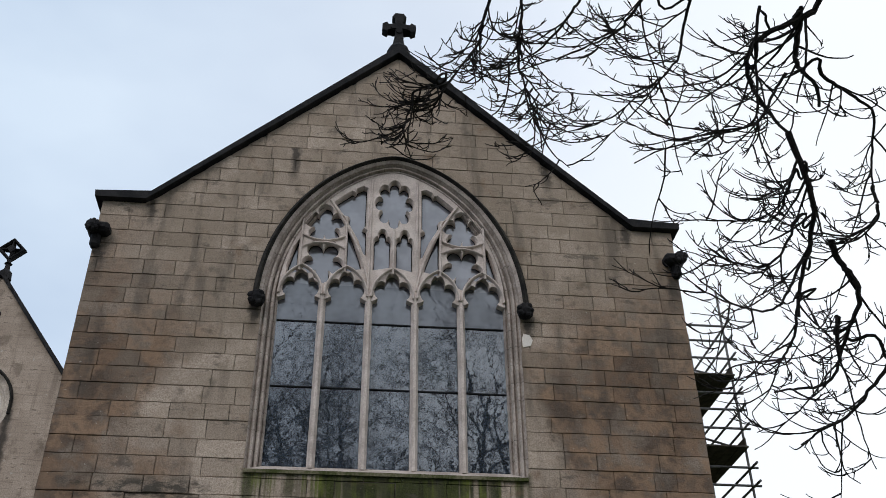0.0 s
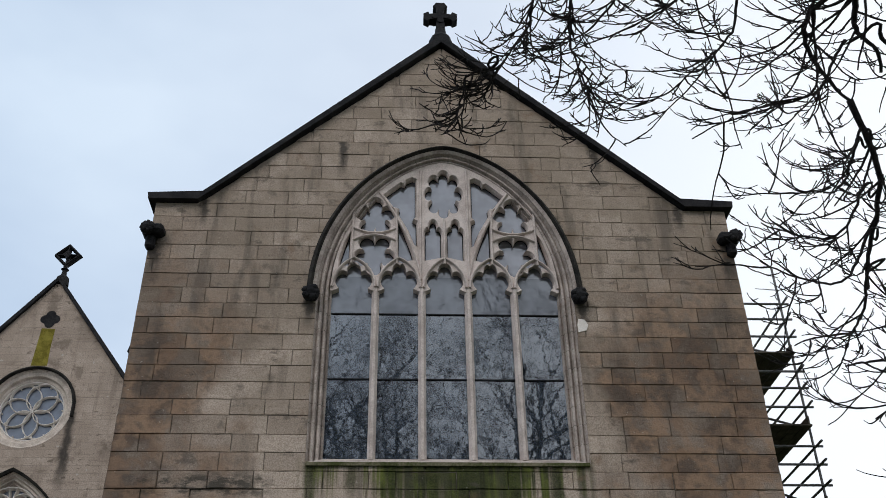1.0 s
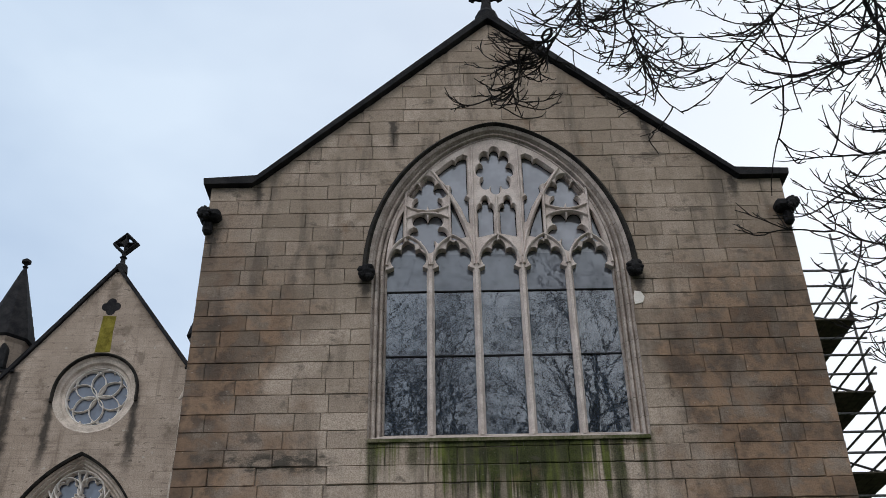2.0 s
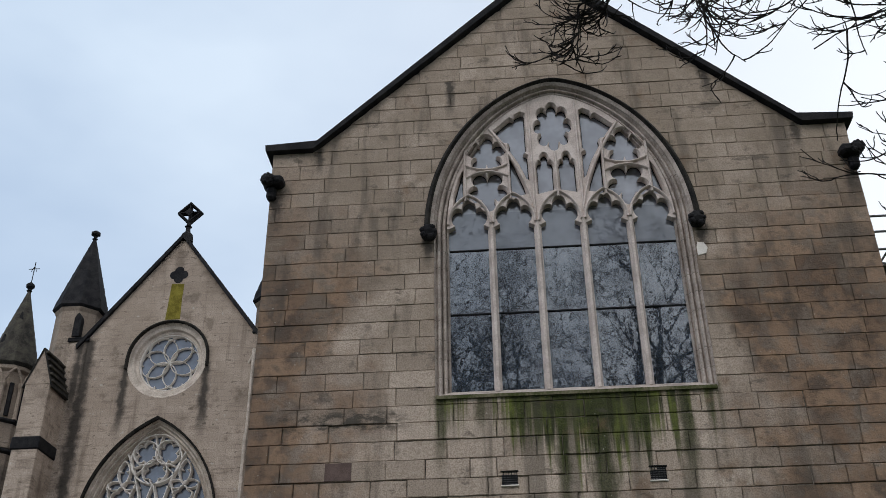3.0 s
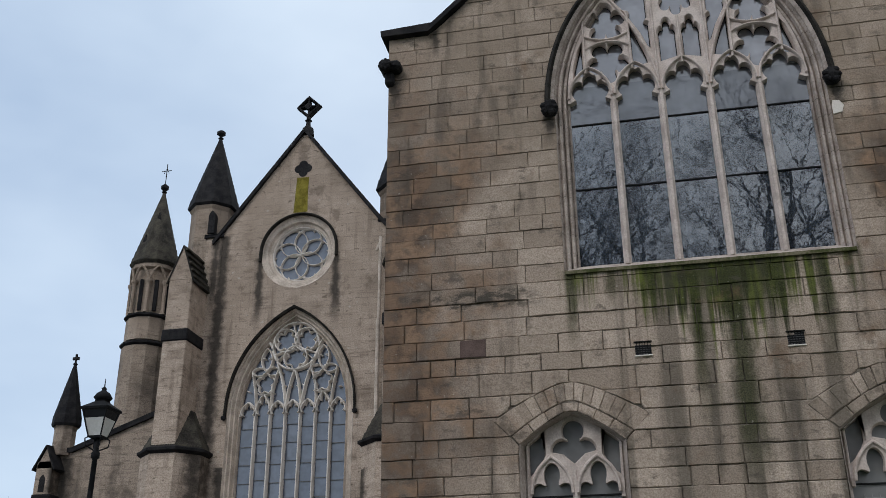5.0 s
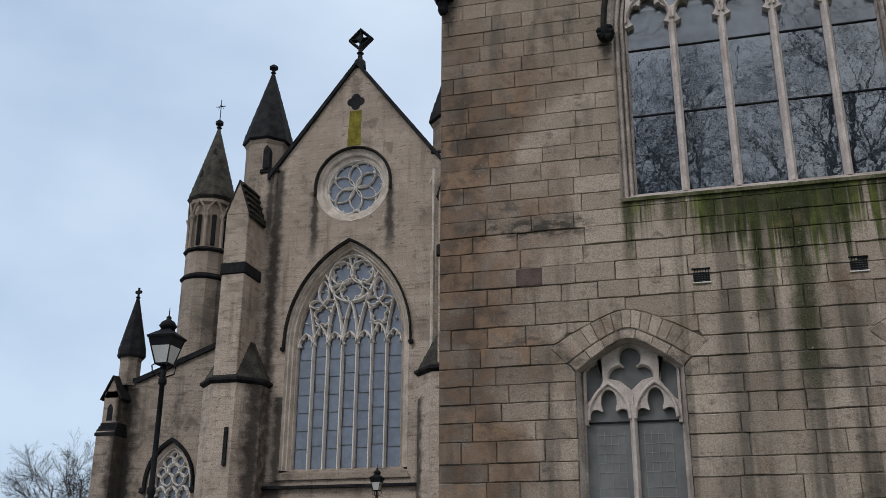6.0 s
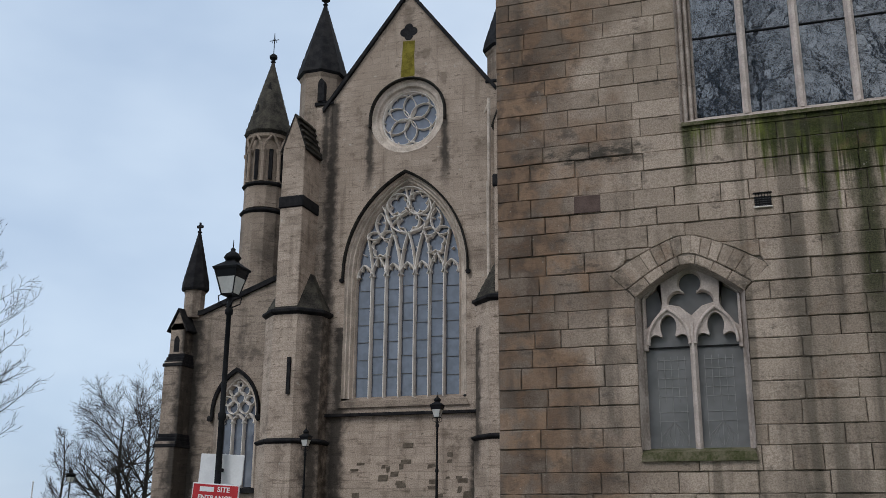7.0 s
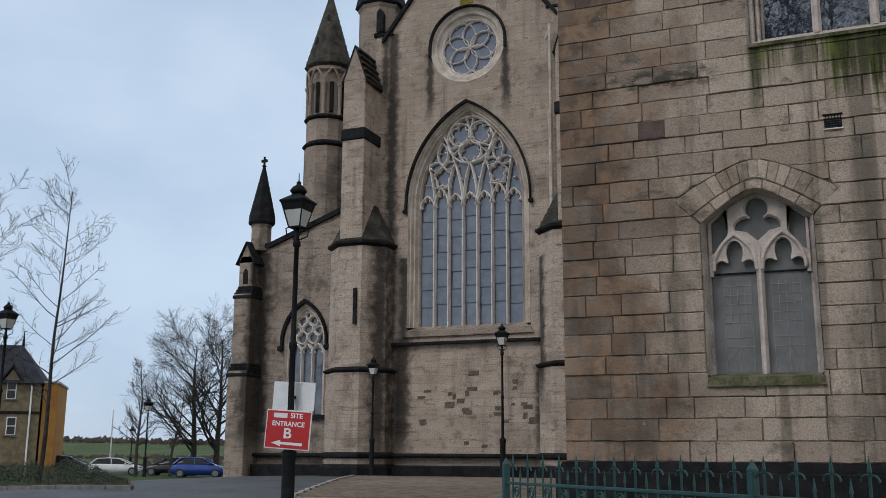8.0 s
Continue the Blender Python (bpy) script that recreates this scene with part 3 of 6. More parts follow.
FULL = 0.5
OPEN_A = [MAIN, *LOWS]
core = [prism(p, YA + 0.024, YA + 0.85) for lv, segs in courses([0.25 * k for k in range(82)], OPEN_A, gable_a)
        for l, r in segs for p in [strip(lv, l, r)] if p]
wall_a = obj("wall", join(*core), M_MORTAR, wing, "brown granite wall of large coursed blocks")
side = [box(-WING + 0.01, -WING + 0.8, YA + 0.85, 44, 0, 14.9), box(WING - 0.8, WING - 0.01, YA + 0.85, 44, 0, 14.9), box(-WING, WING, 43.2, 44, 0, 14.9)]
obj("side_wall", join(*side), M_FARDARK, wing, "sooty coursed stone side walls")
roof_p = [(-6.2, 15.0), (6.2, 15.0), (6.2, 15.15), (0, 20.05), (-6.2, 15.15)]
obj("roof", prism(roof_p, YA + 0.85, 44), M_SLATE, wing, "dark slate roof")
# coping with kneelers
top = [(-6.60, 15.34), (-5.50, 15.34), (0, 20.42), (5.50, 15.34), (6.60, 15.34), (6.62, 15.50), (5.42, 15.56), (0, 20.66), (-5.42, 15.56), (-6.62, 15.50)]
obj("coping", join(prism(top, YA - 0.16, YA + 0.9)), M_SOOT_SHADE, wing, "black weathered gable coping with flat kneelers")
arms = [(0.13, 21.2), (0.10, 21.50), (0.30, 21.52), (0.34, 21.44), (0.47, 21.52), (0.47, 21.72), (0.34, 21.80), (0.30, 21.72), (0.10, 21.74), (0.12, 21.96), (0.2, 22.02), (0.12, 22.16)]
arms = [(x * 0.94, 21.2 + (z - 21.2) * 0.96) for x, z in arms]
obj("cross", join(prism(arms + [(-x, z) for x, z in reversed(arms)], YA + 0.08, YA + 0.32), lathe([(0.30, 20.45), (0.30, 20.80), (0.16, 21.0), (0.13, 21.25)], 8, 0, YA + 0.2),
                  prism(foil(0, 21.60, 0.24, 0.24, 4, 0, 24), YA + 0.05, YA + 0.35)), M_SOOT_SHADE, wing, "black stone gable cross with knobbed arms")
for s in (-1, 1):
    g = join(box(s * 6.36 - 0.24, s * 6.36 + 0.24, YA - 0.30, YA + 0.2, 14.36, 14.60, 0.07), box(s * 6.40 - 0.10, s * 6.40 + 0.10, YA - 0.16, YA + 0.1, 14.05, 14.38, 0.05),
             head_stop(s * 6.46, 14.46, YA - 0.24, 0.30))
    obj("gargoyle", g, M_SOOT_SHADE, wing, "black weathered carved corner spout")
obj("plinth", join(box(-6.62, 6.62, YA - 0.20, YA + 0.3, -0.1, 1.30, 0.03), prism([(-6.6, 1.30), (6.6, 1.30), (6.47, 1.47), (-6.47, 1.47)], YA - 0.18, YA + 0.2)), M_SOOT_SHADE, wing, "black sooty plinth")

# great window
SEALS.clear()
zs, yg = 13.0, YA + 0.25
prof = [(2.75, YA - 0.012), (2.70, YA + 0.09), (2.665, YA + 0.03), (2.625, YA + 0.04), (2.60, YA + 0.16), (2.56, YA + 0.10), (2.52, YA + 0.11), (2.50, YA + 0.22), (2.46, YA + 0.18), (2.44, YA + 0.28), (2.43, YA + 0.5)]
def dressed(outline_of, prof, gap, parent, material):
    """A moulded surround cut into separate stones, laid over its mortar bed."""
    curves = [(outline_of(hw), y) for hw, y in prof]
    n = len(curves[0][0])
    i = 0
    while i < n - 1:
        (xa, za), (xb, zb) = curves[0][0][i], curves[0][0][i + 1]
        j = i + 1
        while j < n - 1 and math.hypot(curves[0][0][j][0] - xa, curves[0][0][j][1] - za) < 0.36:
            j += 1
        piece = []
        for pts, y in curves:
            seg = list(pts[i:j + 1])
            for e, f in ((0, 1), (-1, -2)):
                l = math.hypot(seg[f][0] - seg[e][0], seg[f][1] - seg[e][1]) or 1.0
                t = min(0.3, gap / l)
                seg[e] = (seg[e][0] + (seg[f][0] - seg[e][0]) * t, seg[e][1] + (seg[f][1] - seg[e][1]) * t)
            piece.append((seg, y))
        obj("surround_stone", loft(piece), material, parent)
        i = j


def surround_a(hw):
    o = arch(0, hw, 9.22, zs, 16.66 + (hw - 2.43) * 0.6, 20, FULL)
    up = [9.22 + (13.0 - 9.22) * k / 9 for k in range(1, 9)]
    return [o[0]] + [(-hw, z) for z in up] + o[1:-1] + [(hw, z) for z in reversed(up)] + [o[-1]]


window_a = obj("window", loft([(surround_a(hw), y + 0.008) for hw, y in prof]), M_MORTAR, wing, "great five-light window in a pale moulded pointed frame")
dressed(surround_a, prof, 0.004, window_a, M_DRESS)
hood_o, hood_i = arch(0, 2.96, 12.95, zs, 17.06, 24, FULL), arch(0, 2.83, 12.95, zs, 16.93, 24, FULL)
obj("hood_mould", loft([(hood_i, YA + 0.01), (hood_i, YA - 0.10), (arch(0, 2.87, 12.95, zs, 16.97, 24, FULL), YA - 0.17), (arch(0, 2.90, 12.95, zs, 17.00, 24, FULL), YA - 0.15), (hood_o, YA - 0.07), (hood_o, YA + 0.02)]), M_HOOD, window_a, "dark weathered hood mould")
roll_o, roll_i = arch(0, 2.828, 12.95, zs, 16.928, 24, FULL), arch(0, 2.755, 12.95, zs, 16.862, 24, FULL)
obj("roll_moulding", loft([(roll_i, YA + 0.01), (roll_i, YA - 0.035), (roll_o, YA - 0.085), (roll_o, YA + 0.0)]), M_DRESS, window_a, "worn grey roll under the hood mould")
for s in (-1, 1):
    obj("hood_stop", head_stop(s * 2.85, 12.92, YA - 0.12, 0.36), M_SOOT_SHADE, window_a, "black carved leaf stop")
obj("sill", prism([(-2.73, 9.15), (2.73, 9.15), (2.72, 9.22), (-2.72, 9.22)], YA - 0.055, YA + 0.6), M_SILL, window_a, "green mossy stone sill")
obj("sill_slope", ([(-2.7, YA - 0.045, 9.222), (2.7, YA - 0.045, 9.222), (2.43, yg, 9.40), (-2.43, yg, 9.40)], [(0, 1, 2, 3)]), M_DRESS, window_a)
for x in (-1.5, -0.5, 0.5, 1.5):
    obj("mullion", bar([(x, 9.34), (x, 13.42)], 0.16, YA + 0.11, YA + 0.33), M_TRACERY, window_a)
y0, y1 = YA + 0.13, YA + 0.31
heads = (-1.98, -1.0, 0.0, 1.0, 1.98)
rim = arch(0, 2.47, 13.16, zs + 0.16, 16.72, 22, FULL)
foot = []
for x in heads:
    foot += [(x - 0.435, 13.16)] + cusped(x, 0.435, 13.18, 13.90)[::-1] + [(x + 0.435, 13.16)]
holes = [foil(0, 15.80, 0.43, 0.67, 8, math.pi / 2, 80, deep=0.73)]
for s in (-1, 1):
    holes.append(foil(s * 1.55, 15.13, 0.45, 0.52, 5, math.pi / 2, 60, deep=0.64))
    holes.append(foil(s * 1.55, 14.14, 0.455, 0.56, 5, -math.pi / 2, 60, deep=0.64))
    lancet = [(s * 0.25 + 0.18, 14.06), (s * 0.25 + 0.18, 14.62)] + foil(s * 0.25, 14.68, 0.19, 0.38, 4, math.pi / 2, 21, 0.0, math.pi, 0.56) + [(s * 0.25 - 0.18, 14.62), (s * 0.25 - 0.18, 14.06)]
    holes.append([(x, z - (0.10 if abs(x) > 0.3 and z < 14.3 else 0.0)) for x, z in lancet])
    long_dagger = [(0.61, 14.30), (0.62, 15.02), (0.71, 15.08), (0.64, 15.15), (0.64, 16.22), (0.72, 16.25), (0.86, 16.17), (0.90, 16.06), (0.98, 16.10), (1.10, 15.99), (1.35, 15.76), (1.12, 15.42), (1.01, 15.38), (1.03, 15.24), (0.80, 14.80), (0.66, 14.40)]
    inner_dagger = [(0.68, 13.98), (0.84, 13.96), (1.00, 13.86), (1.03, 13.95), (1.03, 15.06), (0.88, 14.66), (0.74, 14.24)]
    outer_dagger = [(2.10, 13.82), (2.31, 13.76), (2.29, 14.02), (2.18, 14.46), (2.10, 14.72)]
    for d in (long_dagger, inner_dagger, outer_dagger):
        holes.append([(s * x, z) for x, z in d])
obj("tracery_plate", plate(rim + foot[::-1], holes, y0, y1), M_TRACERY, window_a, "pale pierced stone tracery")
ribs = []
for s in (-1, 1):
    ribs.append([(s * 0.53, 13.45), (s * 0.53, 16.45)])
    ribs.append(curve((s * 0.54, 13.6), (s * 0.70, 14.6), (s * 1.46, 15.80), 14))
    ribs.append([(s * 1.05, 13.85), (s * 1.07, 15.35)])
    ribs.append([(s * 2.05, 13.85), (s * 2.04, 15.25)])
    ribs.append(curve((s * 1.05, 14.46), (s * 1.55, 14.78), (s * 2.05, 14.46), 8))
    ribs.append(curve((s * 1.05, 14.82), (s * 1.55, 14.52), (s * 2.05, 14.82), 8))
ribs.append([(0, 13.85), (0, 15.05)])
for x in heads:
    ribs.append(arch(x, 0.462, 13.25, 13.27, 14.0, 8))
for i, r in enumerate(ribs):
    obj("rib", bar(r, 0.062, y0 - 0.040 - 0.0016 * i, y0 + 0.03), M_TRACERY, window_a)
obj("tracery_glass", prism(arch(0, 2.46, 13.30, zs + 0.31, 16.70, 14, FULL), YA + 0.315, YA + 0.33), M_GLASSTOP, window_a, "grey dusty tracery glazing")
rnd = random.Random(11)
for i, x in enumerate(heads):
    for a, b in ((9.38, 11.13), (11.14, 12.67), (12.68, 13.62)):
        t = rnd.uniform(-0.006, 0.006)
        obj("pane", ([(x - 0.47, yg + 0.05 - t, a), (x + 0.47, yg + 0.05 + t, a), (x + 0.47, yg + 0.05 + t, b), (x - 0.47, yg + 0.05 - t, b)], [(0, 1, 2, 3)]), M_GLASSMID if b > 13 else M_GLASS, window_a)
    for z in (11.135, 12.675):
        obj("saddle_bar", box(x - 0.45, x + 0.45, yg + 0.02, yg + 0.045, z - 0.011, z + 0.011), M_IRON, window_a)

for q in SEALS:
    if q[0][0][1] < y1 - 0.05:
        continue
    obj("glazing_seal", q, M_IRON, window_a, "dark bead of sealant")
# low two-light windows
for o in LOWS:
    cx = o[0]
    win = obj("window", loft([(low_outline(cx, hw, 3.02, 5.84, 6.44 - (0.99 - hw) * 0.55), y) for hw, y in ((0.99, YA - 0.012), (0.97, YA + 0.04), (0.92, YA + 0.30), (0.88, YA + 0.31), (0.87, YA + 0.6))]),
              M_DRESS, wing, "two-light window under a flat pointed arch")
    obj("sill", join(prism([(cx - 1.0, 2.80), (cx + 1.0, 2.80), (cx + 0.97, 2.96), (cx - 0.97, 2.96)], YA - 0.08, YA + 0.55),
                     ([(cx - 1, YA - 0.07, 2.963), (cx + 1, YA - 0.07, 2.963), (cx + 0.9, YA + 0.4, 3.06), (cx - 0.9, YA + 0.4, 3.06)], [(0, 1, 2, 3)])), M_SILL, win, "green mossy sill")
    a, b = YA + 0.27, YA + 0.43
    obj("mullion", bar([(cx, 3.02), (cx, 5.36)], 0.13, a - 0.025, b), M_TRACERY, win)
    foot = []
    for u in (cx - 0.43, cx + 0.43):
        foot += [(u - 0.39, 4.86)] + foil(u, 4.92, 0.395, 0.60, 4, math.pi / 2, 37, 0.0, math.pi, 0.62)[::-1] + [(u + 0.39, 4.86)]
    holes = [foil(cx, 5.86, 0.44, 0.46, 3, math.pi / 2, 41, -0.30, math.pi + 0.30, 0.55) + [(cx - 0.2, 5.68), (cx, 5.50), (cx + 0.2, 5.68)]]
    for s in (-1, 1):
        holes.append([(cx + s * x, z) for x, z in ((0.55, 5.66), (0.66, 5.44), (0.84, 5.26), (0.84, 5.88), (0.55, 6.12))])
    obj("tracery_plate", plate(low_outline(cx, 0.89, 4.86, 5.84, 6.43) + foot[::-1], holes, a, b - 0.02), M_TRACERY, win, "pale pierced stone tracery")
    for u in (cx - 0.43, cx + 0.43):
        obj("rib", bar(arch(u, 0.385, 4.95, 4.97, 5.62, 8), 0.075, a - 0.05, a + 0.03), M_TRACERY, win)
    obj("tracery_glass", prism(low_outline(cx, 0.88, 4.8, 5.84, 6.42), YA + 0.44, YA + 0.45), M_GLASSLOW, win)
    for s in (-1, 1):
        u = cx + s * 0.43
        pane = obj("pane", box(u - 0.45, u + 0.45, YA + 0.42, YA + 0.43, 3.0, 5.05), M_GLASSLOW, win, "dusty leaded pane")
        obj("transom_bar", box(u - 0.40, u + 0.40, YA + 0.385, YA + 0.42, 4.90, 4.93), M_IRON, win)
        lead = []
        for k in range(-2, 3):
            lead.append(box(u + k * 0.125 - 0.006, u + k * 0.125 + 0.006, YA + 0.408, YA + 0.42, 3.9 if k % 2 else 3.1, 4.75))
        for z in (3.55, 3.72, 4.0, 4.17, 4.34, 4.51, 4.68):
            lead.append(box(u - 0.27, u + 0.27, YA + 0.409, YA + 0.42, z - 0.006, z + 0.006))
        for k in range(3):
            zc = 3.28 + 0.0 * k
            for q in (-1, 1):
                lead.append(tube([(u + q * (0.02 + 0.1 * k), YA + 0.414, 3.1), (u + q * (0.10 + 0.07 * k), YA + 0.414, zc), (u + q * 0.02, YA + 0.414, 3.52)], 0.006, 4))
        obj("leading", join(*lead), M_LEAD, win, "grey lead pattern")
for cx, hw, a, b, _ in VENTS:
    # a black plate on the wall face paints the vent's shaded hole
    v = obj("vent", box(cx - hw, cx + hw, YA - 0.016, YA + 0.02, a, b), M_IRON, wing, "small wall vent, its shaded hole a flat black plate")
    # near-black lintel, its colour painting the shadow along the hole's top
    obj("dark_lintel", box(cx - hw - 0.02, cx + hw + 0.02, YA - 0.045, YA + 0.02, b + 0.002, b + 0.03, 0.006), M_HOOD, v)
    obj("sill", box(cx - hw - 0.02, cx + hw + 0.02, YA - 0.04, YA + 0.02, a - 0.03, a - 0.002, 0.006), M_FARTRAC, v, "pale stone lip")
    for k in range(6):
        obj("grille_bar", box(cx - hw + 0.03 + k * 0.05, cx - hw + 0.042 + k * 0.05, YA - 0.030, YA - 0.024, a, b), M_IRON, v)
        obj("grille_bar", box(cx - hw, cx + hw, YA - 0.022, YA - 0.017, a + 0.015 + k * 0.042, a + 0.024 + k * 0.042), M_STEEL, v)

# ---- the far church ----
YB, CB = 36.0, -15.2
church = thing("church_transept", "sooty sandstone church transept with rose window, buttresses and pinnacles", "church")


def gable_b(z):
    return 3.62 if z <= 19.4 else max(0.0, 3.62 * (24.2 - z) / 4.8)


BIG = (0.0, 2.62, 6.45, 11.7, 15.85)
ROSE = (18.45, 1.64)


def half_b(o, z):
    if o == "rose":
        return math.sqrt(max(0.0, ROSE[1] ** 2 - (z - ROSE[0]) ** 2))
    return arch_x(z, o[1], o[3], o[4]) if o[2] <= z <= o[4] else 0.0


def rows_b():
    z, out = 0.0, []
    while z < 24.15:
        top = min(24.2, z + 0.2)
        lv = [z, (z + top) / 2, top]
        for o in (BIG, "rose"):
            hs = [half_b(o, v) for v in lv]
            if max(hs) > 0.01:
                for l, r in (([-gable_b(v) for v in lv], [-h for h in hs]), (hs, [gable_b(v) for v in lv])):
                    p = strip(lv, l, r)
                    if p:
                        out.append(prism([(CB + x, w) for x, w in p], YB, YB + 0.8))
                break
        else:
            p = strip(lv, [-gable_b(v) for v in lv], [gable_b(v) for v in lv])
            if p:
                out.append(prism([(CB + x, w) for x, w in p], YB, YB + 0.8))
        z = top
    return out


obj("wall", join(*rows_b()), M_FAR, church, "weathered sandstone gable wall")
obj("gable_coping", prism([(CB - 3.90, 19.08), (CB - 3.66, 19.38), (CB, 24.20), (CB + 3.66, 19.38), (CB + 3.90, 19.08), (CB + 3.93, 19.26), (CB, 24.44), (CB - 3.93, 19.26)], YB - 0.14, YB + 0.85), M_SOOT_SHADE, church, "black gable coping")
obj("roof", prism([(CB - 3.6, 19.0), (CB + 3.6, 19.0), (CB, 23.9)], YB + 0.8, 60), M_SLATE, church, "dark slate roof")
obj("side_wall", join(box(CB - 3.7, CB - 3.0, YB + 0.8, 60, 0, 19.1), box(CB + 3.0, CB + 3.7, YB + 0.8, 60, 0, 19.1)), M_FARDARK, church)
# gable cross: a pierced lozenge on a stem
d = 0.50
loz = [(CB, 25.72 - d), (CB + d, 25.72), (CB, 25.72 + d), (CB - d, 25.72)]
holes = [bar([(CB + a * 0.42, 25.72 + b * 0.42), (CB - a * 0.42, 25.72 - b * 0.42)], 0.13, YB + 0.2, YB + 0.42) for a, b in ((1, 0), (0, 1))]
obj("cross", join(bar(loz, 0.17, YB + 0.18, YB + 0.44, True), *holes, prism([(CB - .2, 25.72), (CB, 25.52), (CB + .2, 25.72), (CB, 25.92)], YB + 0.16, YB + 0.46),
                  lathe([(0.30, 24.2), (0.26, 24.55), (0.12, 24.72), (0.10, 24.95), (0.17, 25.0), (0.10, 25.05), (0.10, 25.2)], 8, CB, YB + 0.3)), M_SOOT_SHADE, church, "black pierced lozenge gable cross")
# small quatrefoil vent, its shaded hole a flat black shape, and the lichen below it
obj("quatrefoil_vent", prism(foil(CB, 22.4, 0.40, 0.40, 4, math.pi / 2, 40, deep=0.5), YB - 0.012, YB + 0.02), M_SOOT_SHADE, church, "quatrefoil vent, its shaded hole painted black")
obj("lichen_stain", prism([(CB - 0.34, 20.28), (CB + 0.30, 20.28), (CB + 0.27, 21.2), (CB + 0.29, 21.95), (CB - 0.26, 21.98), (CB - 0.30, 21.1)], YB - 0.005, YB + 0.02), M_LICHEN, church, "yellow lichen run-off below the vent")
# rose window
ring = lambda r, n=40: [(CB + r * math.cos(2 * math.pi * i / n), ROSE[0] + r * math.sin(2 * math.pi * i / n)) for i in range(n + 1)]
rose = obj("rose_window", loft([(ring(r), y) for r, y in ((1.66, YB - 0.012), (1.56, YB + 0.08), (1.42, YB + 0.10), (1.36, YB + 0.22), (1.26, YB + 0.25), (1.24, YB + 0.6))][::-1]), M_FARTRIM, church, "round rose window with six interlaced circles")
half = [(CB + r * math.cos(a), ROSE[0] + 0.04 + r * math.sin(a)) for r in (1.68,) for a in (math.pi * i / 20 for i in range(21))]
obj("hood_mould", bar([(half[0][0], 18.1)] + half + [(half[-1][0], 18.1)], 0.12, YB - 0.16, YB + 0.02), M_HOOD, rose, "black hood mould")
rt = [bar(ring(1.23)[:-1], 0.07, YB + 0.26, YB + 0.5, True)]
for k in range(6):
    a = 0.06 + k * math.pi / 3
    hub = (CB + 0.625 * math.cos(a), ROSE[0] + 0.625 * math.sin(a))
    rt.append(bar([(hub[0] + 0.595 * math.cos(t), hub[1] + 0.595 * math.sin(t)) for t in (2 * math.pi * i / 30 for i in range(30))], 0.042, YB + 0.28 + 0.006 * k, YB + 0.5, True))
    for b in (-0.9, 0.0, 0.9):
        c_, s_ = math.cos(a + b), math.sin(a + b)
        rt.append(bar([(hub[0] + 0.59 * c_, hub[1] + 0.59 * s_), (hub[0] + 0.50 * c_, hub[1] + 0.50 * s_)], 0.045, YB + 0.33, YB + 0.49))
for t in rt:
    obj("tracery_ring", t, M_FARTRAC, rose, "pale interlaced stone circle")
obj("pane", prism(ring(1.26)[:-1], YB + 0.44, YB + 0.45), M_GLASSFAR, rose)
# great seven-light window
prof = [(2.62, YB - 0.01), (2.56, YB + 0.10), (2.50, YB + 0.08), (2.44, YB + 0.22), (2.37, YB + 0.20), (2.30, YB + 0.36), (2.24, YB + 0.30), (2.20, YB + 0.40), (2.20, YB + 0.8)]
window_b = obj("window", loft([(arch(CB, hw, 6.6, 11.7, 15.47 + (hw - 2.2) * 0.95, 16), y) for hw, y in prof]), M_FARTRIM, church, "tall seven-light pointed window with moulded jambs")
ho, hi = arch(CB, 2.72, 11.5, 11.7, 15.98, 18), arch(CB, 2.65, 11.5, 11.7, 15.87, 18)
obj("hood_mould", loft([(hi, YB + 0.01), (hi, YB - 0.12), (ho, YB - 0.17), (ho, YB + 0.02)]), M_HOOD, window_b, "dark hood mould")
for s in (-1, 1):
    obj("hood_stop", head_stop(CB + s * 2.72, 11.42, YB - 0.08, 0.2), M_SOOT_SHADE, window_b)
obj("sill", join(prism([(CB - 2.75, 6.20), (CB + 2.75, 6.20), (CB + 2.62, 6.45), (CB - 2.62, 6.45)], YB - 0.10, YB + 0.3),
                 ([(CB - 2.6, YB - 0.08, 6.453), (CB + 2.6, YB - 0.08, 6.453), (CB + 2.25, YB + 0.5, 6.68), (CB - 2.25, YB + 0.5, 6.68)], [(0, 1, 2, 3)])), M_FARDARK, window_b)
W7 = 4.4 / 7
b0, b1 = YB + 0.27, YB + 0.60
for i in range(1, 7):
    x = CB - 2.2 + i * W7
    obj("mullion", bar([(x, 6.6), (x, 11.75)], 0.11, b0, b1), M_FARTRAC, window_b)
bt = []


def oval(cx, cz, rx, rz, n=24):
    return [(cx + rx * math.cos(2 * math.pi * i / n), cz + rz * math.sin(2 * math.pi * i / n)) for i in range(n)]


def spur(x, z, dx, dz, w=0.055):
    """A small pointed cusp."""
    return bar([(x, z), (x + dx, z + dz)], w, b0 + 0.05, b1)


for i in range(7):
    bt.append(light_head(CB - 2.2 + (i + 0.5) * W7, W7 / 2, 11.55, 12.42 if i in (1, 5) else 12.12, 0.075, b0, b1))
ZC, RC = 14.38, 1.0
bt.append(bar(oval(CB, ZC, RC, RC, 36), 0.09, b0, b1, True))
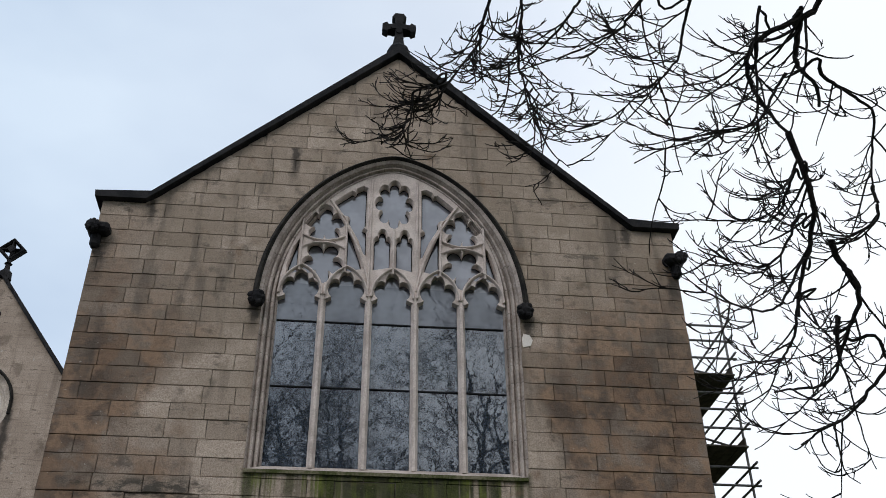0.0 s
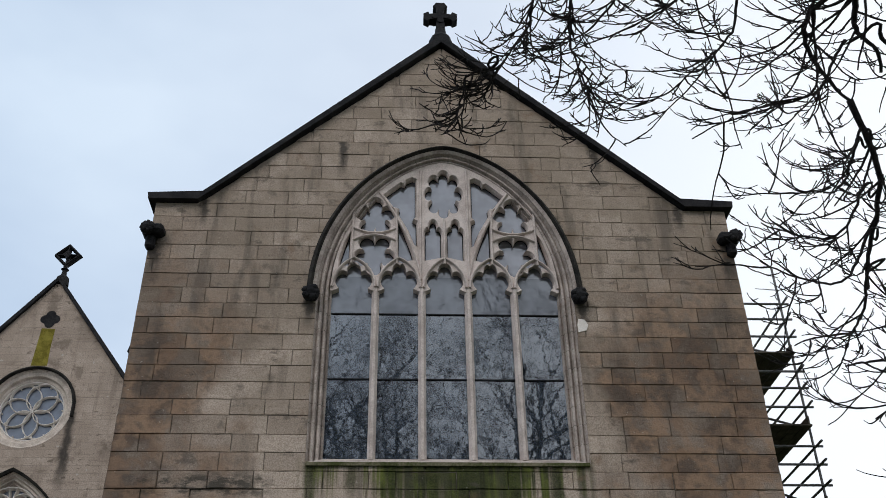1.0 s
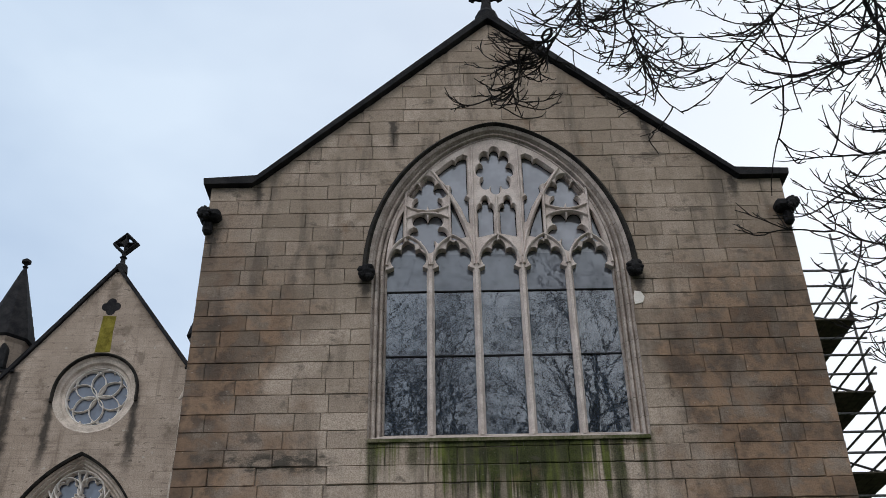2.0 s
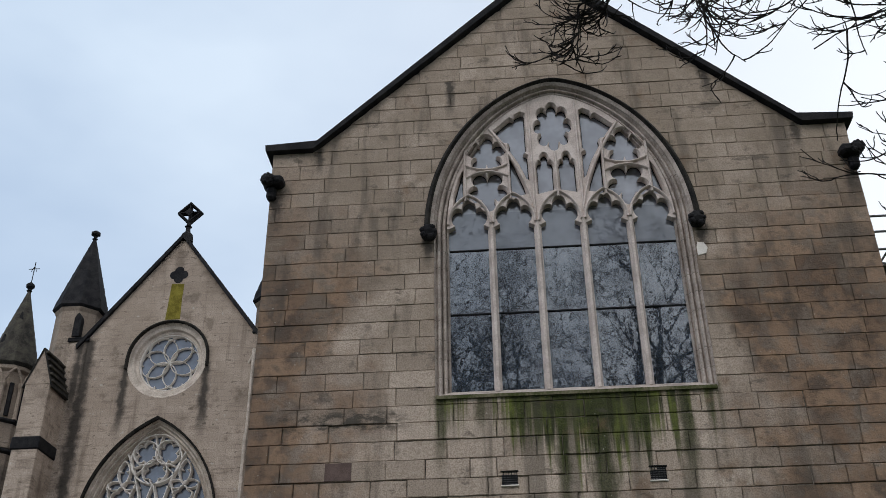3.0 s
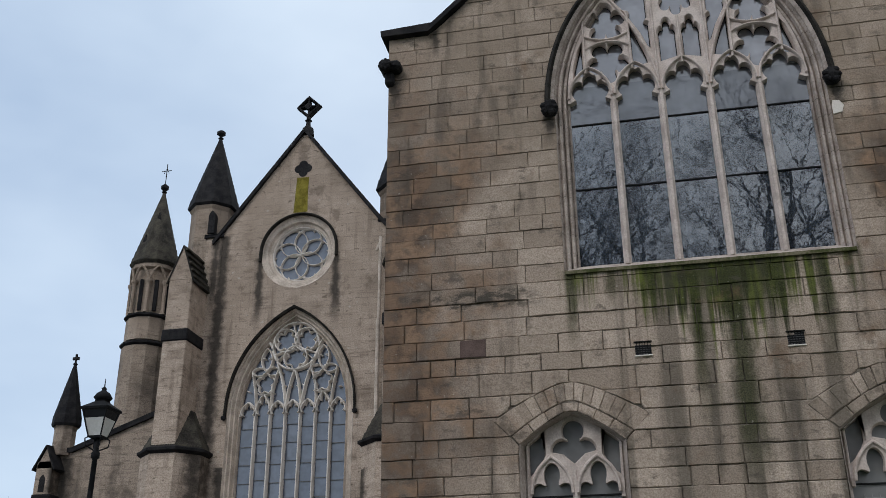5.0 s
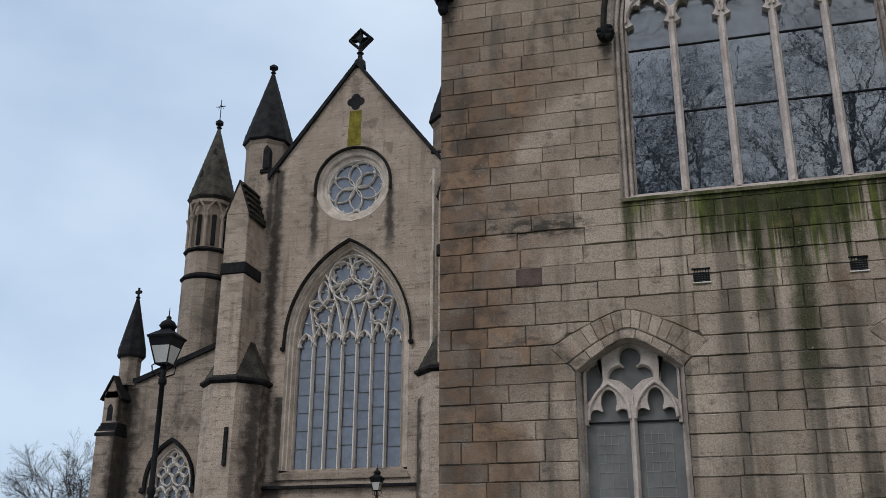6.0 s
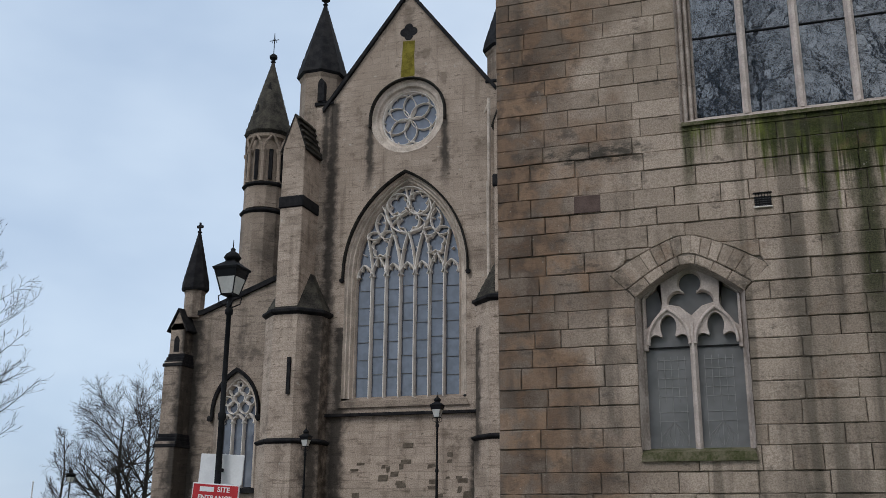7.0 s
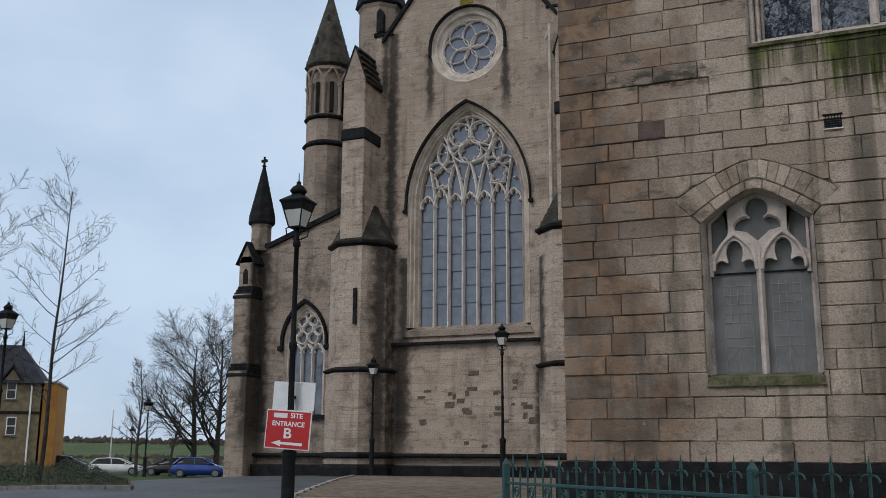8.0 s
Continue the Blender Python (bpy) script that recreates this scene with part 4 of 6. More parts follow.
for k in range(3):
    a = -math.pi / 2 + k * 2 * math.pi / 3
    hx, hz = CB + 0.5 * math.cos(a), ZC + 0.5 * math.sin(a)
    bt.append(bar(oval(hx, hz, 0.49, 0.49), 0.065, b0, b1, True))
    bt.append(bar(foil(hx, hz, 0.47, 0.47, 5, a, 50, deep=0.62), 0.042, b0 + 0.05, b1, True))
    q = a + math.pi
    for u in (-0.16, 0.16):
        bt.append(bar([(CB + 0.30 * math.cos(q), ZC + 0.30 * math.sin(q)), (CB + 0.96 * math.cos(q + u), ZC + 0.96 * math.sin(q + u))], 0.05, b0 + 0.02, b1))
for s in (-1, 1):
    bt.append(bar(curve((CB + s * 0.31, 11.7), (CB + s * 0.44, 13.2), (CB + s * 1.16, 14.62), 14), 0.095, b0, b1))
    bt.append(bar(curve((CB + s * 0.31, 11.7), (CB + s * 0.28, 12.6), (CB, 13.40), 10), 0.085, b0, b1))
    bt.append(bar(curve((CB + s * 0.94, 11.9), (CB + s * 0.96, 12.7), (CB + s * 0.70, 13.38), 10), 0.07, b0, b1))
    bt.append(bar(curve((CB + s * 1.57, 11.9), (CB + s * 1.62, 12.6), (CB + s * 1.80, 13.32), 10), 0.07, b0, b1))
    cx, cz = CB + s * 1.21, 13.32
    bt.append(bar(curve((cx, cz), (cx - 0.46, cz + 0.52), (cx, cz + 1.02), 12), 0.06, b0, b1))
    bt.append(bar(curve((cx, cz), (cx + 0.46, cz + 0.52), (cx, cz + 1.02), 12), 0.06, b0, b1))
    for g in (-1, 1):
        bt.append(bar(oval(cx + g * 0.29, cz + 0.04, 0.29, 0.17), 0.055, b0, b1, True))
        bt.append(spur(cx + g * 0.21, cz + 0.62, -g * 0.13, -0.02))
    bt.append(bar(foil(cx, cz - 0.46, 0.38, 0.44, 5, math.pi / 2, 50, deep=0.6), 0.055, b0, b1, True))
    bt.append(bar(curve((cx - 0.30, cz - 0.86), (cx, cz - 1.0), (cx + 0.30, cz - 0.86), 6), 0.06, b0, b1))
    for x, z, dx in ((0.36, 12.75, 0.10), (0.52, 13.30, 0.10), (0.86, 13.0, -0.10), (0.93, 12.5, -0.10), (1.64, 12.85, 0.10), (0.20, 12.75, -0.09), (1.98, 12.6, -0.11), (1.80, 13.35, -0.09)):
        bt.append(spur(CB + s * x, z, s * dx, -0.05))
for t in bt:
    obj("tracery_bar", t, M_FARTRAC, window_b, "pale flowing tracery")
obj("tracery_glass", prism(arch(CB, 2.22, 11.7, 11.75, 15.49, 14), YB + 0.53, YB + 0.54), M_GLASSFAR, window_b)
rnd = random.Random(5)
for i in range(7):
    x0, x1 = CB - 2.2 + i * W7, CB - 2.2 + (i + 1) * W7
    off = 0.12 * (i % 2)
    zz = [6.65] + [7.45 + off + 0.72 * k for k in range(6)] + [12.0]
    for a, b in zip(zz, zz[1:]):
        t = rnd.uniform(-0.012, 0.012)
        obj("pane", ([(x0, YB + 0.50 - t, a), (x1, YB + 0.50 + t, a), (x1, YB + 0.50 + t, b), (x0, YB + 0.50 - t, b)], [(0, 1, 2, 3)]), M_GLASSFAR, window_b)
    for z in zz[1:-1]:
        obj("saddle_bar", box(x0 + 0.05, x1 - 0.05, YB + 0.46, YB + 0.49, z - 0.013, z + 0.013), M_STEEL, window_b)


# string course, plinth
obj("string_course", prism([(CB - 3.5, 5.87), (CB + 3.5, 5.87), (CB + 3.5, 5.98), (CB - 3.5, 5.98)], YB - 0.20, YB + 0.05), M_SOOT_SHADE, church, "black string course below the window")
obj("plinth", join(box(-25.75, -11.2, YB - 0.45, YB + 0.1, 0.2, 1.16, 0.05), box(-25.7, -11.2, YB - 0.34, YB + 0.1, 1.46, 1.62, 0.05)), M_SOOT_SHADE, church, "black sooty moulded plinth")


def pinnacle(name, cx, cy, z0, z1, r, zc, rc, ztip, n, mat_body, finial, label):
    """A shaft with moulded caps below a tall stone cone."""
    p = obj(name, lathe([(r, z0), (r, z1 - 0.25), (r * 1.06, z1 - 0.15), (r * 1.12, z1)], n, cx, cy, math.pi / n), mat_body, church, label)
    cone = [(rc * 0.92, zc - 0.12), (rc, zc - 0.02), (rc * 0.98, zc + 0.08)]
    for k in range(1, 8):
        t = k / 8
        cone += [(rc * (1 - t) * 0.98 + 0.06, zc + (ztip - zc) * t), (rc * (1 - t) * 0.955 + 0.06, zc + (ztip - zc) * t + 0.01)]
    obj("spire", lathe(cone + [(0.06, ztip)], n, cx, cy, math.pi / n), M_SOOT_SHADE, p, "black stone spire")
    if finial == "knob":
        obj("finial", lathe([(0.06, ztip - 0.05), (0.13, ztip + 0.02), (0.06, ztip + 0.08), (0.08, ztip + 0.14), (0.21, ztip + 0.24), (0.21, ztip + 0.34), (0.08, ztip + 0.44)], 8, cx, cy), M_SOOT_SHADE, p)
    else:
        obj("finial", join(lathe([(0.05, ztip - 0.05), (0.11, ztip + 0.02), (0.05, ztip + 0.08), (0.05, ztip + 0.46)], 8, cx, cy), box(cx - 0.16, cx + 0.16, cy - 0.05, cy + 0.05, ztip + 0.20, ztip + 0.34, 0.03)), M_SOOT_SHADE, p)
    return p


for s in (-1, 1):
    px = CB + s * 4.25 - (0.27 if s < 0 else 0.0)
    pin = pinnacle("pinnacle", px, YB + 0.95, 8.0, 21.2, 0.96, 21.25, 1.16, 25.0, 8, M_FARDARK, "knob", "octagonal stone pinnacle with a black spire")
    # black shape on the uncut face paints the niche's shade
    obj("niche", join(prism(arch(px + 0.42, 0.15, 19.7, 20.5, 20.8, 5), YB - 0.02, YB + 0.3)), M_SOOT_SHADE, pin, "pointed niche, its shade painted black")
    obj("shoulder", join(box(CB + s * 3.50, CB + s * 4.2, YB - 0.03, YB + 0.9, 6, 19.45, 0.02)), M_FAR, church)
    obj("shoulder_cap", box(CB + s * 3.45, CB + s * 4.3, YB - 0.09, YB + 0.9, 19.45, 19.58, 0.03), M_SOOT_SHADE, church, "black weathered capstone")
    # stepped buttress in front, octagonal below and gabled above
    bx = CB + s * 4.5
    oct_ = lambda r, z0, z1: lathe([(r, z0), (r, z1)], 8, bx, YB - 0.2, math.pi / 8)
    obj("buttress", join(oct_(1.46, 0.3, 4.75), oct_(1.38, 4.9, 9.9)), M_FAR, church, "octagonal stair buttress of pale sandstone")
    for lg in (lathe([(1.46, 4.74), (1.58, 4.82), (1.58, 4.87), (1.38, 4.96)], 8, bx, YB - 0.2, math.pi / 8), lathe([(1.38, 9.84), (1.54, 9.95), (1.54, 10.05), (1.38, 10.12)], 8, bx, YB - 0.2, math.pi / 8)):
        obj("ledge", lg, M_SOOT_SHADE, church, "black moulded ledge")
    for lg in (lathe([(1.62, 0.3), (1.62, 1.08), (1.50, 1.20)], 8, bx, YB - 0.2, math.pi / 8), lathe([(1.46, 1.42), (1.60, 1.48), (1.60, 1.58), (1.46, 1.66)], 8, bx, YB - 0.2, math.pi / 8)):
        obj("base_moulding", lg, M_SOOT_SHADE, church, "black base moulding round the buttress")
    cap = [(1.38, 10.10)]
    for k in range(6):
        cap += [(1.38 - 0.14 * k, 10.14 + 0.27 * k), (1.38 - 0.14 * k - 0.10, 10.38 + 0.27 * k)]
    obj("weathering", lathe(cap, 8, bx, YB - 0.2, math.pi / 8), M_SPIRE, church, "stepped weathered stone slope")
    # square upper buttress, deeper than it is wide
    u0 = CB - 5.01 if s < 0 else CB + 4.18
    u1, um, uy = u0 + 1.02, u0 + 0.51, YB - 1.46
    obj("upper_buttress", join(box(u0, u1, uy, YB + 0.9, 9.9, 17.0, 0.03), prism([(u0, 17.0), (u1, 17.0), (um, 18.45)], uy, YB + 0.9)), M_FAR, church, "square upper buttress with a gabled top and sooty flank")
    obj("buttress_band", box(u0 - 0.06, u1 + 0.06, uy - 0.06, YB + 0.8, 14.35, 14.85, 0.04), M_SOOT_SHADE, church, "black weathered band")
    obj("gablet_cap", join(bar([(u0 - 0.08, 16.85), (um, 18.52)], 0.14, uy - 0.04, YB + 0.9), bar([(um, 18.52), (u1 + 0.08, 16.85)], 0.14, uy - 0.04, YB + 0.9)), M_HOOD, church)
    for k in range(5):
        obj("slab", box(um + 0.06 + 0.10 * k, um + 0.22 + 0.10 * k, uy - 0.02, YB + 0.9, 18.30 - 0.31 * k, 18.40 - 0.31 * k, 0.02), M_SPIRE, church)
    if s < 0:
        # thin black slab paints the dark of the slit; no opening is cut
        obj("slit_window", prism([(bx + 0.22, 6.65), (bx + 0.36, 6.65), (bx + 0.36, 8.1), (bx + 0.22, 8.1)], YB - 1.56, YB - 1.45), M_SOOT_SHADE, church, "narrow slit window, its shaded opening painted black")

# tall stair turret behind the buttress, with an arcade below its spire
tx, ty = -23.72, 39.5
turret = obj("stair_turret", lathe([(1.06, 8.0), (1.06, 15.75)], 12, tx, ty), M_FARDARK, church, "round stair turret with an arcaded top and stone spire")
obj("ring", join(lathe([(1.06, 15.76), (1.16, 15.84), (1.16, 15.92), (1.0, 16.0)], 12, tx, ty), lathe([(1.0, 17.10), (1.12, 17.18), (1.12, 17.25), (1.0, 17.32)], 12, tx, ty)), M_SOOT_SHADE, turret, "black moulded ring")
obj("drum", join(lathe([(1.0, 16.05), (1.0, 17.3)], 12, tx, ty), lathe([(0.86, 17.3), (0.86, 19.5), (1.02, 19.6), (1.08, 19.85)], 12, tx, ty)), M_FAR, turret)
for i in range(8):
    a = 2 * math.pi * i / 8 + 0.3
    cx, cy = tx + 1.0 * math.cos(a), ty + 1.0 * math.sin(a)
    obj("colonnette", lathe([(0.13, 17.3), (0.09, 17.42), (0.09, 18.7), (0.16, 18.85), (0.16, 18.95)], 8, cx, cy), M_FAR, turret)
    a2 = a + math.pi / 8
    c2, s2 = math.cos(a2), math.sin(a2)
    pts = [(tx + 1.03 * math.cos(a + (math.pi / 4) * t), ty + 1.03 * math.sin(a + (math.pi / 4) * t), 18.9 + 0.72 * (1 - abs(2 * t - 1) ** 1.6)) for t in (j / 8 for j in range(9))]
    obj("arch_moulding", tube(pts, 0.062, 6), M_FARDARK, turret)
    # black rods between the colonnettes paint the shade of the arcade's recesses
    obj("recess_shade", tube([(tx + 0.87 * c2, ty + 0.87 * s2, 17.45), (tx + 0.87 * c2, ty + 0.87 * s2, 18.95)], 0.11, 5), M_SOOT_SHADE, turret, "dark strip painted for the shade between colonnettes")
spire = [(1.08, 19.75), (1.16, 19.85)]
for j in range(0, 12):
    t = j / 12
    spire += [(1.14 * (1 - t) + 0.05, 19.9 + 4.0 * t), (1.10 * (1 - t) + 0.05, 19.91 + 4.0 * t)]
obj("spire", lathe(spire + [(0.06, 23.9)], 12, tx, ty), M_SPIRE, turret, "dark lichened stone spire")
for j, a in ((0.3, -1.9), (0.62, -1.2)):
    r = 1.1 * (1 - j)
    obj("lucarne", prism([(tx + r * math.cos(a) - 0.13, 19.9 + 4 * j - 0.2), (tx + r * math.cos(a) + 0.13, 19.9 + 4 * j - 0.2), (tx + r * math.cos(a), 19.9 + 4 * j + 0.25)], ty + r * math.sin(a) - 0.08, ty + r * math.sin(a) + 0.25), M_SOOT_SHADE, turret)
obj("finial", join(lathe([(0.06, 23.85), (0.14, 23.92), (0.07, 24.0), (0.2, 24.12), (0.2, 24.24), (0.05, 24.38)], 8, tx, ty),
                   tube([(tx, ty, 24.3), (tx, ty, 25.5)], 0.022, 5), tube([(tx - 0.26, ty, 25.12), (tx + 0.26, ty, 25.12)], 0.02, 5),
                   tube([(tx - 0.13, ty, 24.98), (tx, ty, 25.28), (tx + 0.13, ty, 24.98)], 0.014, 4)), M_IRON, turret, "thin wrought iron cross on a knob")

# aisle end wall with its window and corner buttress
AX = -22.55
slope = lambda x: 10.42 if x < -24.45 else 10.42 + (x + 24.45) * 0.37
rows = []
z = 0.0
while z < 12.0:
    lv = [z, z + 0.1, z + 0.2]
    hs = [arch_x(v, 0.98, 6.2, 7.82) if 3.1 <= v <= 7.82 else 0.0 for v in lv]
    lo = [max(-25.3, -24.45 + (v - 10.42) / 0.37) if v > 10.42 else -25.3 for v in lv]
    hi_ = [-20.4] * 3
    segs = [(lo, [AX - h for h in hs]), ([AX + h for h in hs], hi_)] if max(hs) > 0.01 else [(lo, hi_)]
    for l, r in segs:
        p = strip(lv, l, r)
        if p:
            rows.append(prism(p, YB + 0.05, YB + 0.7))
    z += 0.2
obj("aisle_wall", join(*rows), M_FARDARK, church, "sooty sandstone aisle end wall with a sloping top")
obj("aisle_coping", join(prism([(-25.3, 10.40), (-24.45, 10.40), (-20.4, 11.90), (-20.4, 12.12), (-24.5, 10.60), (-25.3, 10.60)], YB - 0.08, YB + 0.8)), M_SOOT_SHADE, church, "black coping")
obj("aisle_roof", prism([(-25.5, 8), (-18, 8), (-18, 12.5), (-24.4, 10.2)], YB + 0.7, 60), M_SLATE, church)
obj("aisle_side_wall", box(-25.5, -24.9, YB + 0.7, 60, 0, 10.3), M_FARDARK, church)
wa = obj("window", loft([(arch(AX, hw, 3.15, 6.2, 7.82 - (0.98 - hw) * 1.5, 10), y) for hw, y in ((0.98, YB + 0.04), (0.90, YB + 0.16), (0.84, YB + 0.15), (0.78, YB + 0.3), (0.76, YB + 0.7))]), M_FARTRIM, church, "three-light pointed aisle window")
ao, ai = arch(AX, 1.12, 6.0, 6.2, 8.04, 10), arch(AX, 1.02, 6.0, 6.2, 7.88, 10)
obj("hood_mould", loft([(ai, YB + 0.05), (ai, YB - 0.10), (ao, YB - 0.13), (ao, YB + 0.06)]), M_SOOT_SHADE, wa, "black hood mould")
for s in (-1, 1):
    obj("hood_stop", head_stop(AX + s * 1.12, 5.95, YB - 0.06, 0.26), M_SOOT_SHADE, wa)
obj("sill", prism([(AX - 1.2, 2.95), (AX + 1.2, 2.95), (AX + 1.05, 3.15), (AX - 1.05, 3.15)], YB - 0.1, YB + 0.6), M_SOOT_SHADE, wa)
for s in (-1, 1):
    obj("mullion", bar([(AX + s * 0.26, 3.15), (AX + s * 0.26, 5.9)], 0.09, YB + 0.22, YB + 0.5), M_FARTRAC, wa)
ta = [light_head(AX + q * 0.51, 0.25, 5.75, 6.15, 0.07, YB + 0.22, YB + 0.5) for q in (-1, 0, 1)]
for q, r, zc in ((-0.27, 0.25, 6.42), (0.27, 0.25, 6.42), (-0.52, 0.2, 6.7), (0.52, 0.2, 6.7), (0, 0.25, 6.82), (-0.26, 0.22, 7.12), (0.26, 0.22, 7.12), (0, 0.14, 7.38)):
    ta.append(bar([(AX + q + r * math.cos(t), zc + r * math.sin(t)) for t in (2 * math.pi * i / 16 for i in range(16))], 0.07, YB + 0.22, YB + 0.5, True))
for t in ta:
    obj("tracery_bar", t, M_FARTRAC, wa, "pale net tracery")
obj("pane", prism(arch(AX, 0.78, 3.2, 6.2, 7.55, 8), YB + 0.42, YB + 0.43), M_GLASSFAR, wa)
# corner buttress with set-offs and pinnacle
cb = obj("corner_buttress", join(box(-25.62, -24.68, YB - 1.0, YB + 0.3, 0.3, 5.0, 0.03), box(-25.62, -24.76, YB - 0.80, YB + 0.3, 5.0, 8.3, 0.03), box(-25.60, -24.90, YB - 0.55, YB + 0.3, 8.3, 10.0, 0.03),
                             prism([(-25.60, 9.7), (-24.90, 9.7), (-25.25, 10.5)], YB - 0.55, YB + 0.3)), M_FARDARK, church, "sooty stepped corner buttress")
so = []
for zz, x0, x1, ya, yb in ((4.75, -25.70, -24.62, YB - 1.04, YB - 0.80), (8.1, -25.68, -24.72, YB - 0.84, YB - 0.55)):
    for j in range(4):
        so.append(box(x0 + 0.03 * j, x1 - 0.02 * j, ya + (yb - ya) * j / 4, YB + 0.2, zz + 0.14 * j, zz + 0.14 * (j + 1), 0.02))
for q in so:
    obj("set_off", q, M_SOOT_SHADE, cb, "black stepped slope")
obj("gablet_cap", join(bar([(-25.74, 9.62), (-25.25, 10.62)], 0.16, YB - 0.62, YB + 0.3), bar([(-25.25, 10.62), (-24.76, 9.62)], 0.16, YB - 0.62, YB + 0.3)), M_SOOT_SHADE, cb)
# the niche's shade is a black shape set on the buttress front
obj("niche", prism(arch(-25.25, 0.13, 8.75, 9.2, 9.45, 5), YB - 0.56, YB - 0.4), M_SOOT_SHADE, cb)
pinnacle("corner_pinnacle", -25.0, YB + 0.15, 10.3, 11.6, 0.44, 11.62, 0.60, 14.2, 8, M_FARDARK, "cross", "small corner pinnacle with a black spire")
# lead rainwater pipe in the angle
obj("rainwater_pipe", join(tube([(-11.55, YB - 0.35, 10.9), (-11.55, YB - 0.35, 15.0)], 0.09, 8), tube([(-11.52, YB - 0.35, 15.0), (-11.52, YB - 0.35, 18.6)], 0.07, 8), tube([(-11.52, YB - 0.35, 18.4), (-11.7, YB - 0.3, 18.0)], 0.06, 6)), M_FARTRIM, church, "pale rainwater pipe")

rnd = random.Random(61)
for i in range(26):
    x, z, w, h = rnd.uniform(-18.0, -12.4), rnd.gauss(3.3, 0.75), rnd.uniform(0.12, 0.42), rnd.uniform(0.09, 0.26)
    z = min(5.4, max(1.9, z))
    q = [(x - w / 2 + rnd.uniform(-.05, .05), z - h / 2), (x + w * 0.1, z - h * rnd.uniform(0.4, 0.6)), (x + w / 2, z - h * rnd.uniform(0.3, 0.5)), (x + w / 2 + rnd.uniform(-.05, .05), z + h / 2), (x - w * 0.2, z + h * rnd.uniform(0.4, 0.6)), (x - w / 2, z + h * 0.4)]
    obj("spalled_patch", prism(q, YB - 0.005 - 0.0006 * i, YB + 0.02), M_SPALL, church, "dark spalled patch in the masonry")


# ---- trees ----
def shoot(rnd, p, d, length, r, n, wander, lift, out, sides, r_end=0.35):
    """One wandering shoot as a tube; returns its points, directions and radii."""
    pts, rad = [Vector(p)], [r]
    d = Vector(d).normalized()
    for i in range(n):
        d = (d + Vector((rnd.gauss(0, wander), rnd.gauss(0, wander), rnd.gauss(0, wander) + lift))).normalized()
        pts.append(pts[-1] + d * (length / n))
        rad.append(r * (1 - (1 - r_end) * (i + 1) / n))
    out.append(tube(pts, rad, sides))
    return pts, rad


def branch_out(rnd, pts, rad, level, out, spec, thin=1.0, least=0.004):
    """Side shoots along a shoot, level by level."""
    if level >= len(spec):
        return
    count, length, wander, lift, spread, first = spec[level]
    n = len(pts) - 1
    for i in range(count):
        t = first + (1 - first) * (i + rnd.random()) / count
        k = min(n - 1, int(t * n))
        p = pts[k].lerp(pts[k + 1], t * n - k)
        d = (pts[k + 1] - pts[k]).normalized()
        side = d.orthogonal().normalized()
        side.rotate(Matrix.Rotation(rnd.uniform(0, 2 * math.pi), 3, d))
        nd = d * math.cos(spread) + side * math.sin(spread)
        r = max(least, rad[k] * rnd.uniform(0.42, 0.68) * (thin if level == 0 else 1.0))
        l = length * rnd.uniform(0.6, 1.15) * (1.15 - 0.6 * t)
        q, s = shoot(rnd, p, nd, l, r, 6 if level < 2 else 4, wander, lift, out, 5 if level == 0 else 3)
        branch_out(rnd, q, s, level + 1, out, spec, thin, least)


def bare_tree(x, y, height, girth, seed, spec, label, material, trunk_part=0.45, z=None, thin=1.0, least=0.006):
    rnd = random.Random(seed)
    t = thing("tree", label, "tree", at=(x, y, gz(x, y) - 0.05 if z is None else z))
    trunk, crown = [], []
    pts, rad = shoot(rnd, (0, 0, 0), (0.07, 0, 1) if girth < 0.1 else (0, 0, 1), height, girth, 12, 0.016 if girth < 0.1 else 0.05, 0.0 if girth < 0.1 else 0.08, trunk, 8, 0.12)
    branch_out(rnd, pts, rad, 0, crown, [(c, l * height, w, li, sp, trunk_part if i == 0 else f) for i, (c, l, w, li, sp, f) in enumerate(spec)], thin, least)
    obj("trunk", join(*trunk), material, t)
    obj("crown", join(*crown), material, t, "bare winter branches and twigs")
    return t


SPREADING = [(20, 0.50, 0.24, 0.06, 0.95, 0.2), (8, 0.20, 0.30, 0.04, 0.85, 0.25), (7, 0.10, 0.32, 0.03, 0.85, 0.2), (5, 0.045, 0.3, 0.03, 0.8, 0.2)]
FAN = [(22, 0.58, 0.08, 0.05, 0.95, 0.16), (9, 0.24, 0.11, 0.03, 0.60, 0.2), (6, 0.11, 0.13, 0.02, 0.6, 0.15), (3, 0.055, 0.15, 0.02, 0.6, 0.2)]
YOUNG = [(30, 0.27, 0.07, 0.05, 1.0, 0.2), (9, 0.085, 0.10, 0.10, 0.8, 0.25), (3, 0.03, 0.12, 0.08, 0.7, 0.3)]
big = "tall bare winter tree in the churchyard"
for x, y, h, g, sd in ((-7.5, -7.0, 24.0, 0.42, 31), (3.5, -8.5, 25.0, 0.45, 32), (-1.5, -15.0, 29.0, 0.5, 33), (10.5, -5.0, 23.0, 0.4, 35), (-4.5, -4.5, 20.0, 0.32, 36), (0.8, -5.5, 22.0, 0.34, 37), (6.2, -3.8, 21.0, 0.34, 38)):
    bare_tree(x, y, h, g, sd, SPREADING, big, M_BARK, 0.25)
bare_tree(-51.2, 68.0, 10.6, 0.27, 41, FAN, "wide bare tree behind the parked cars", M_BARKFAR, 0.14, None, 0.8, 0.010)
bare_tree(-50.0, 69.5, 11.2, 0.28, 42, FAN, "wide bare tree behind the parked cars", M_BARKFAR, 0.14, None, 0.8, 0.010)
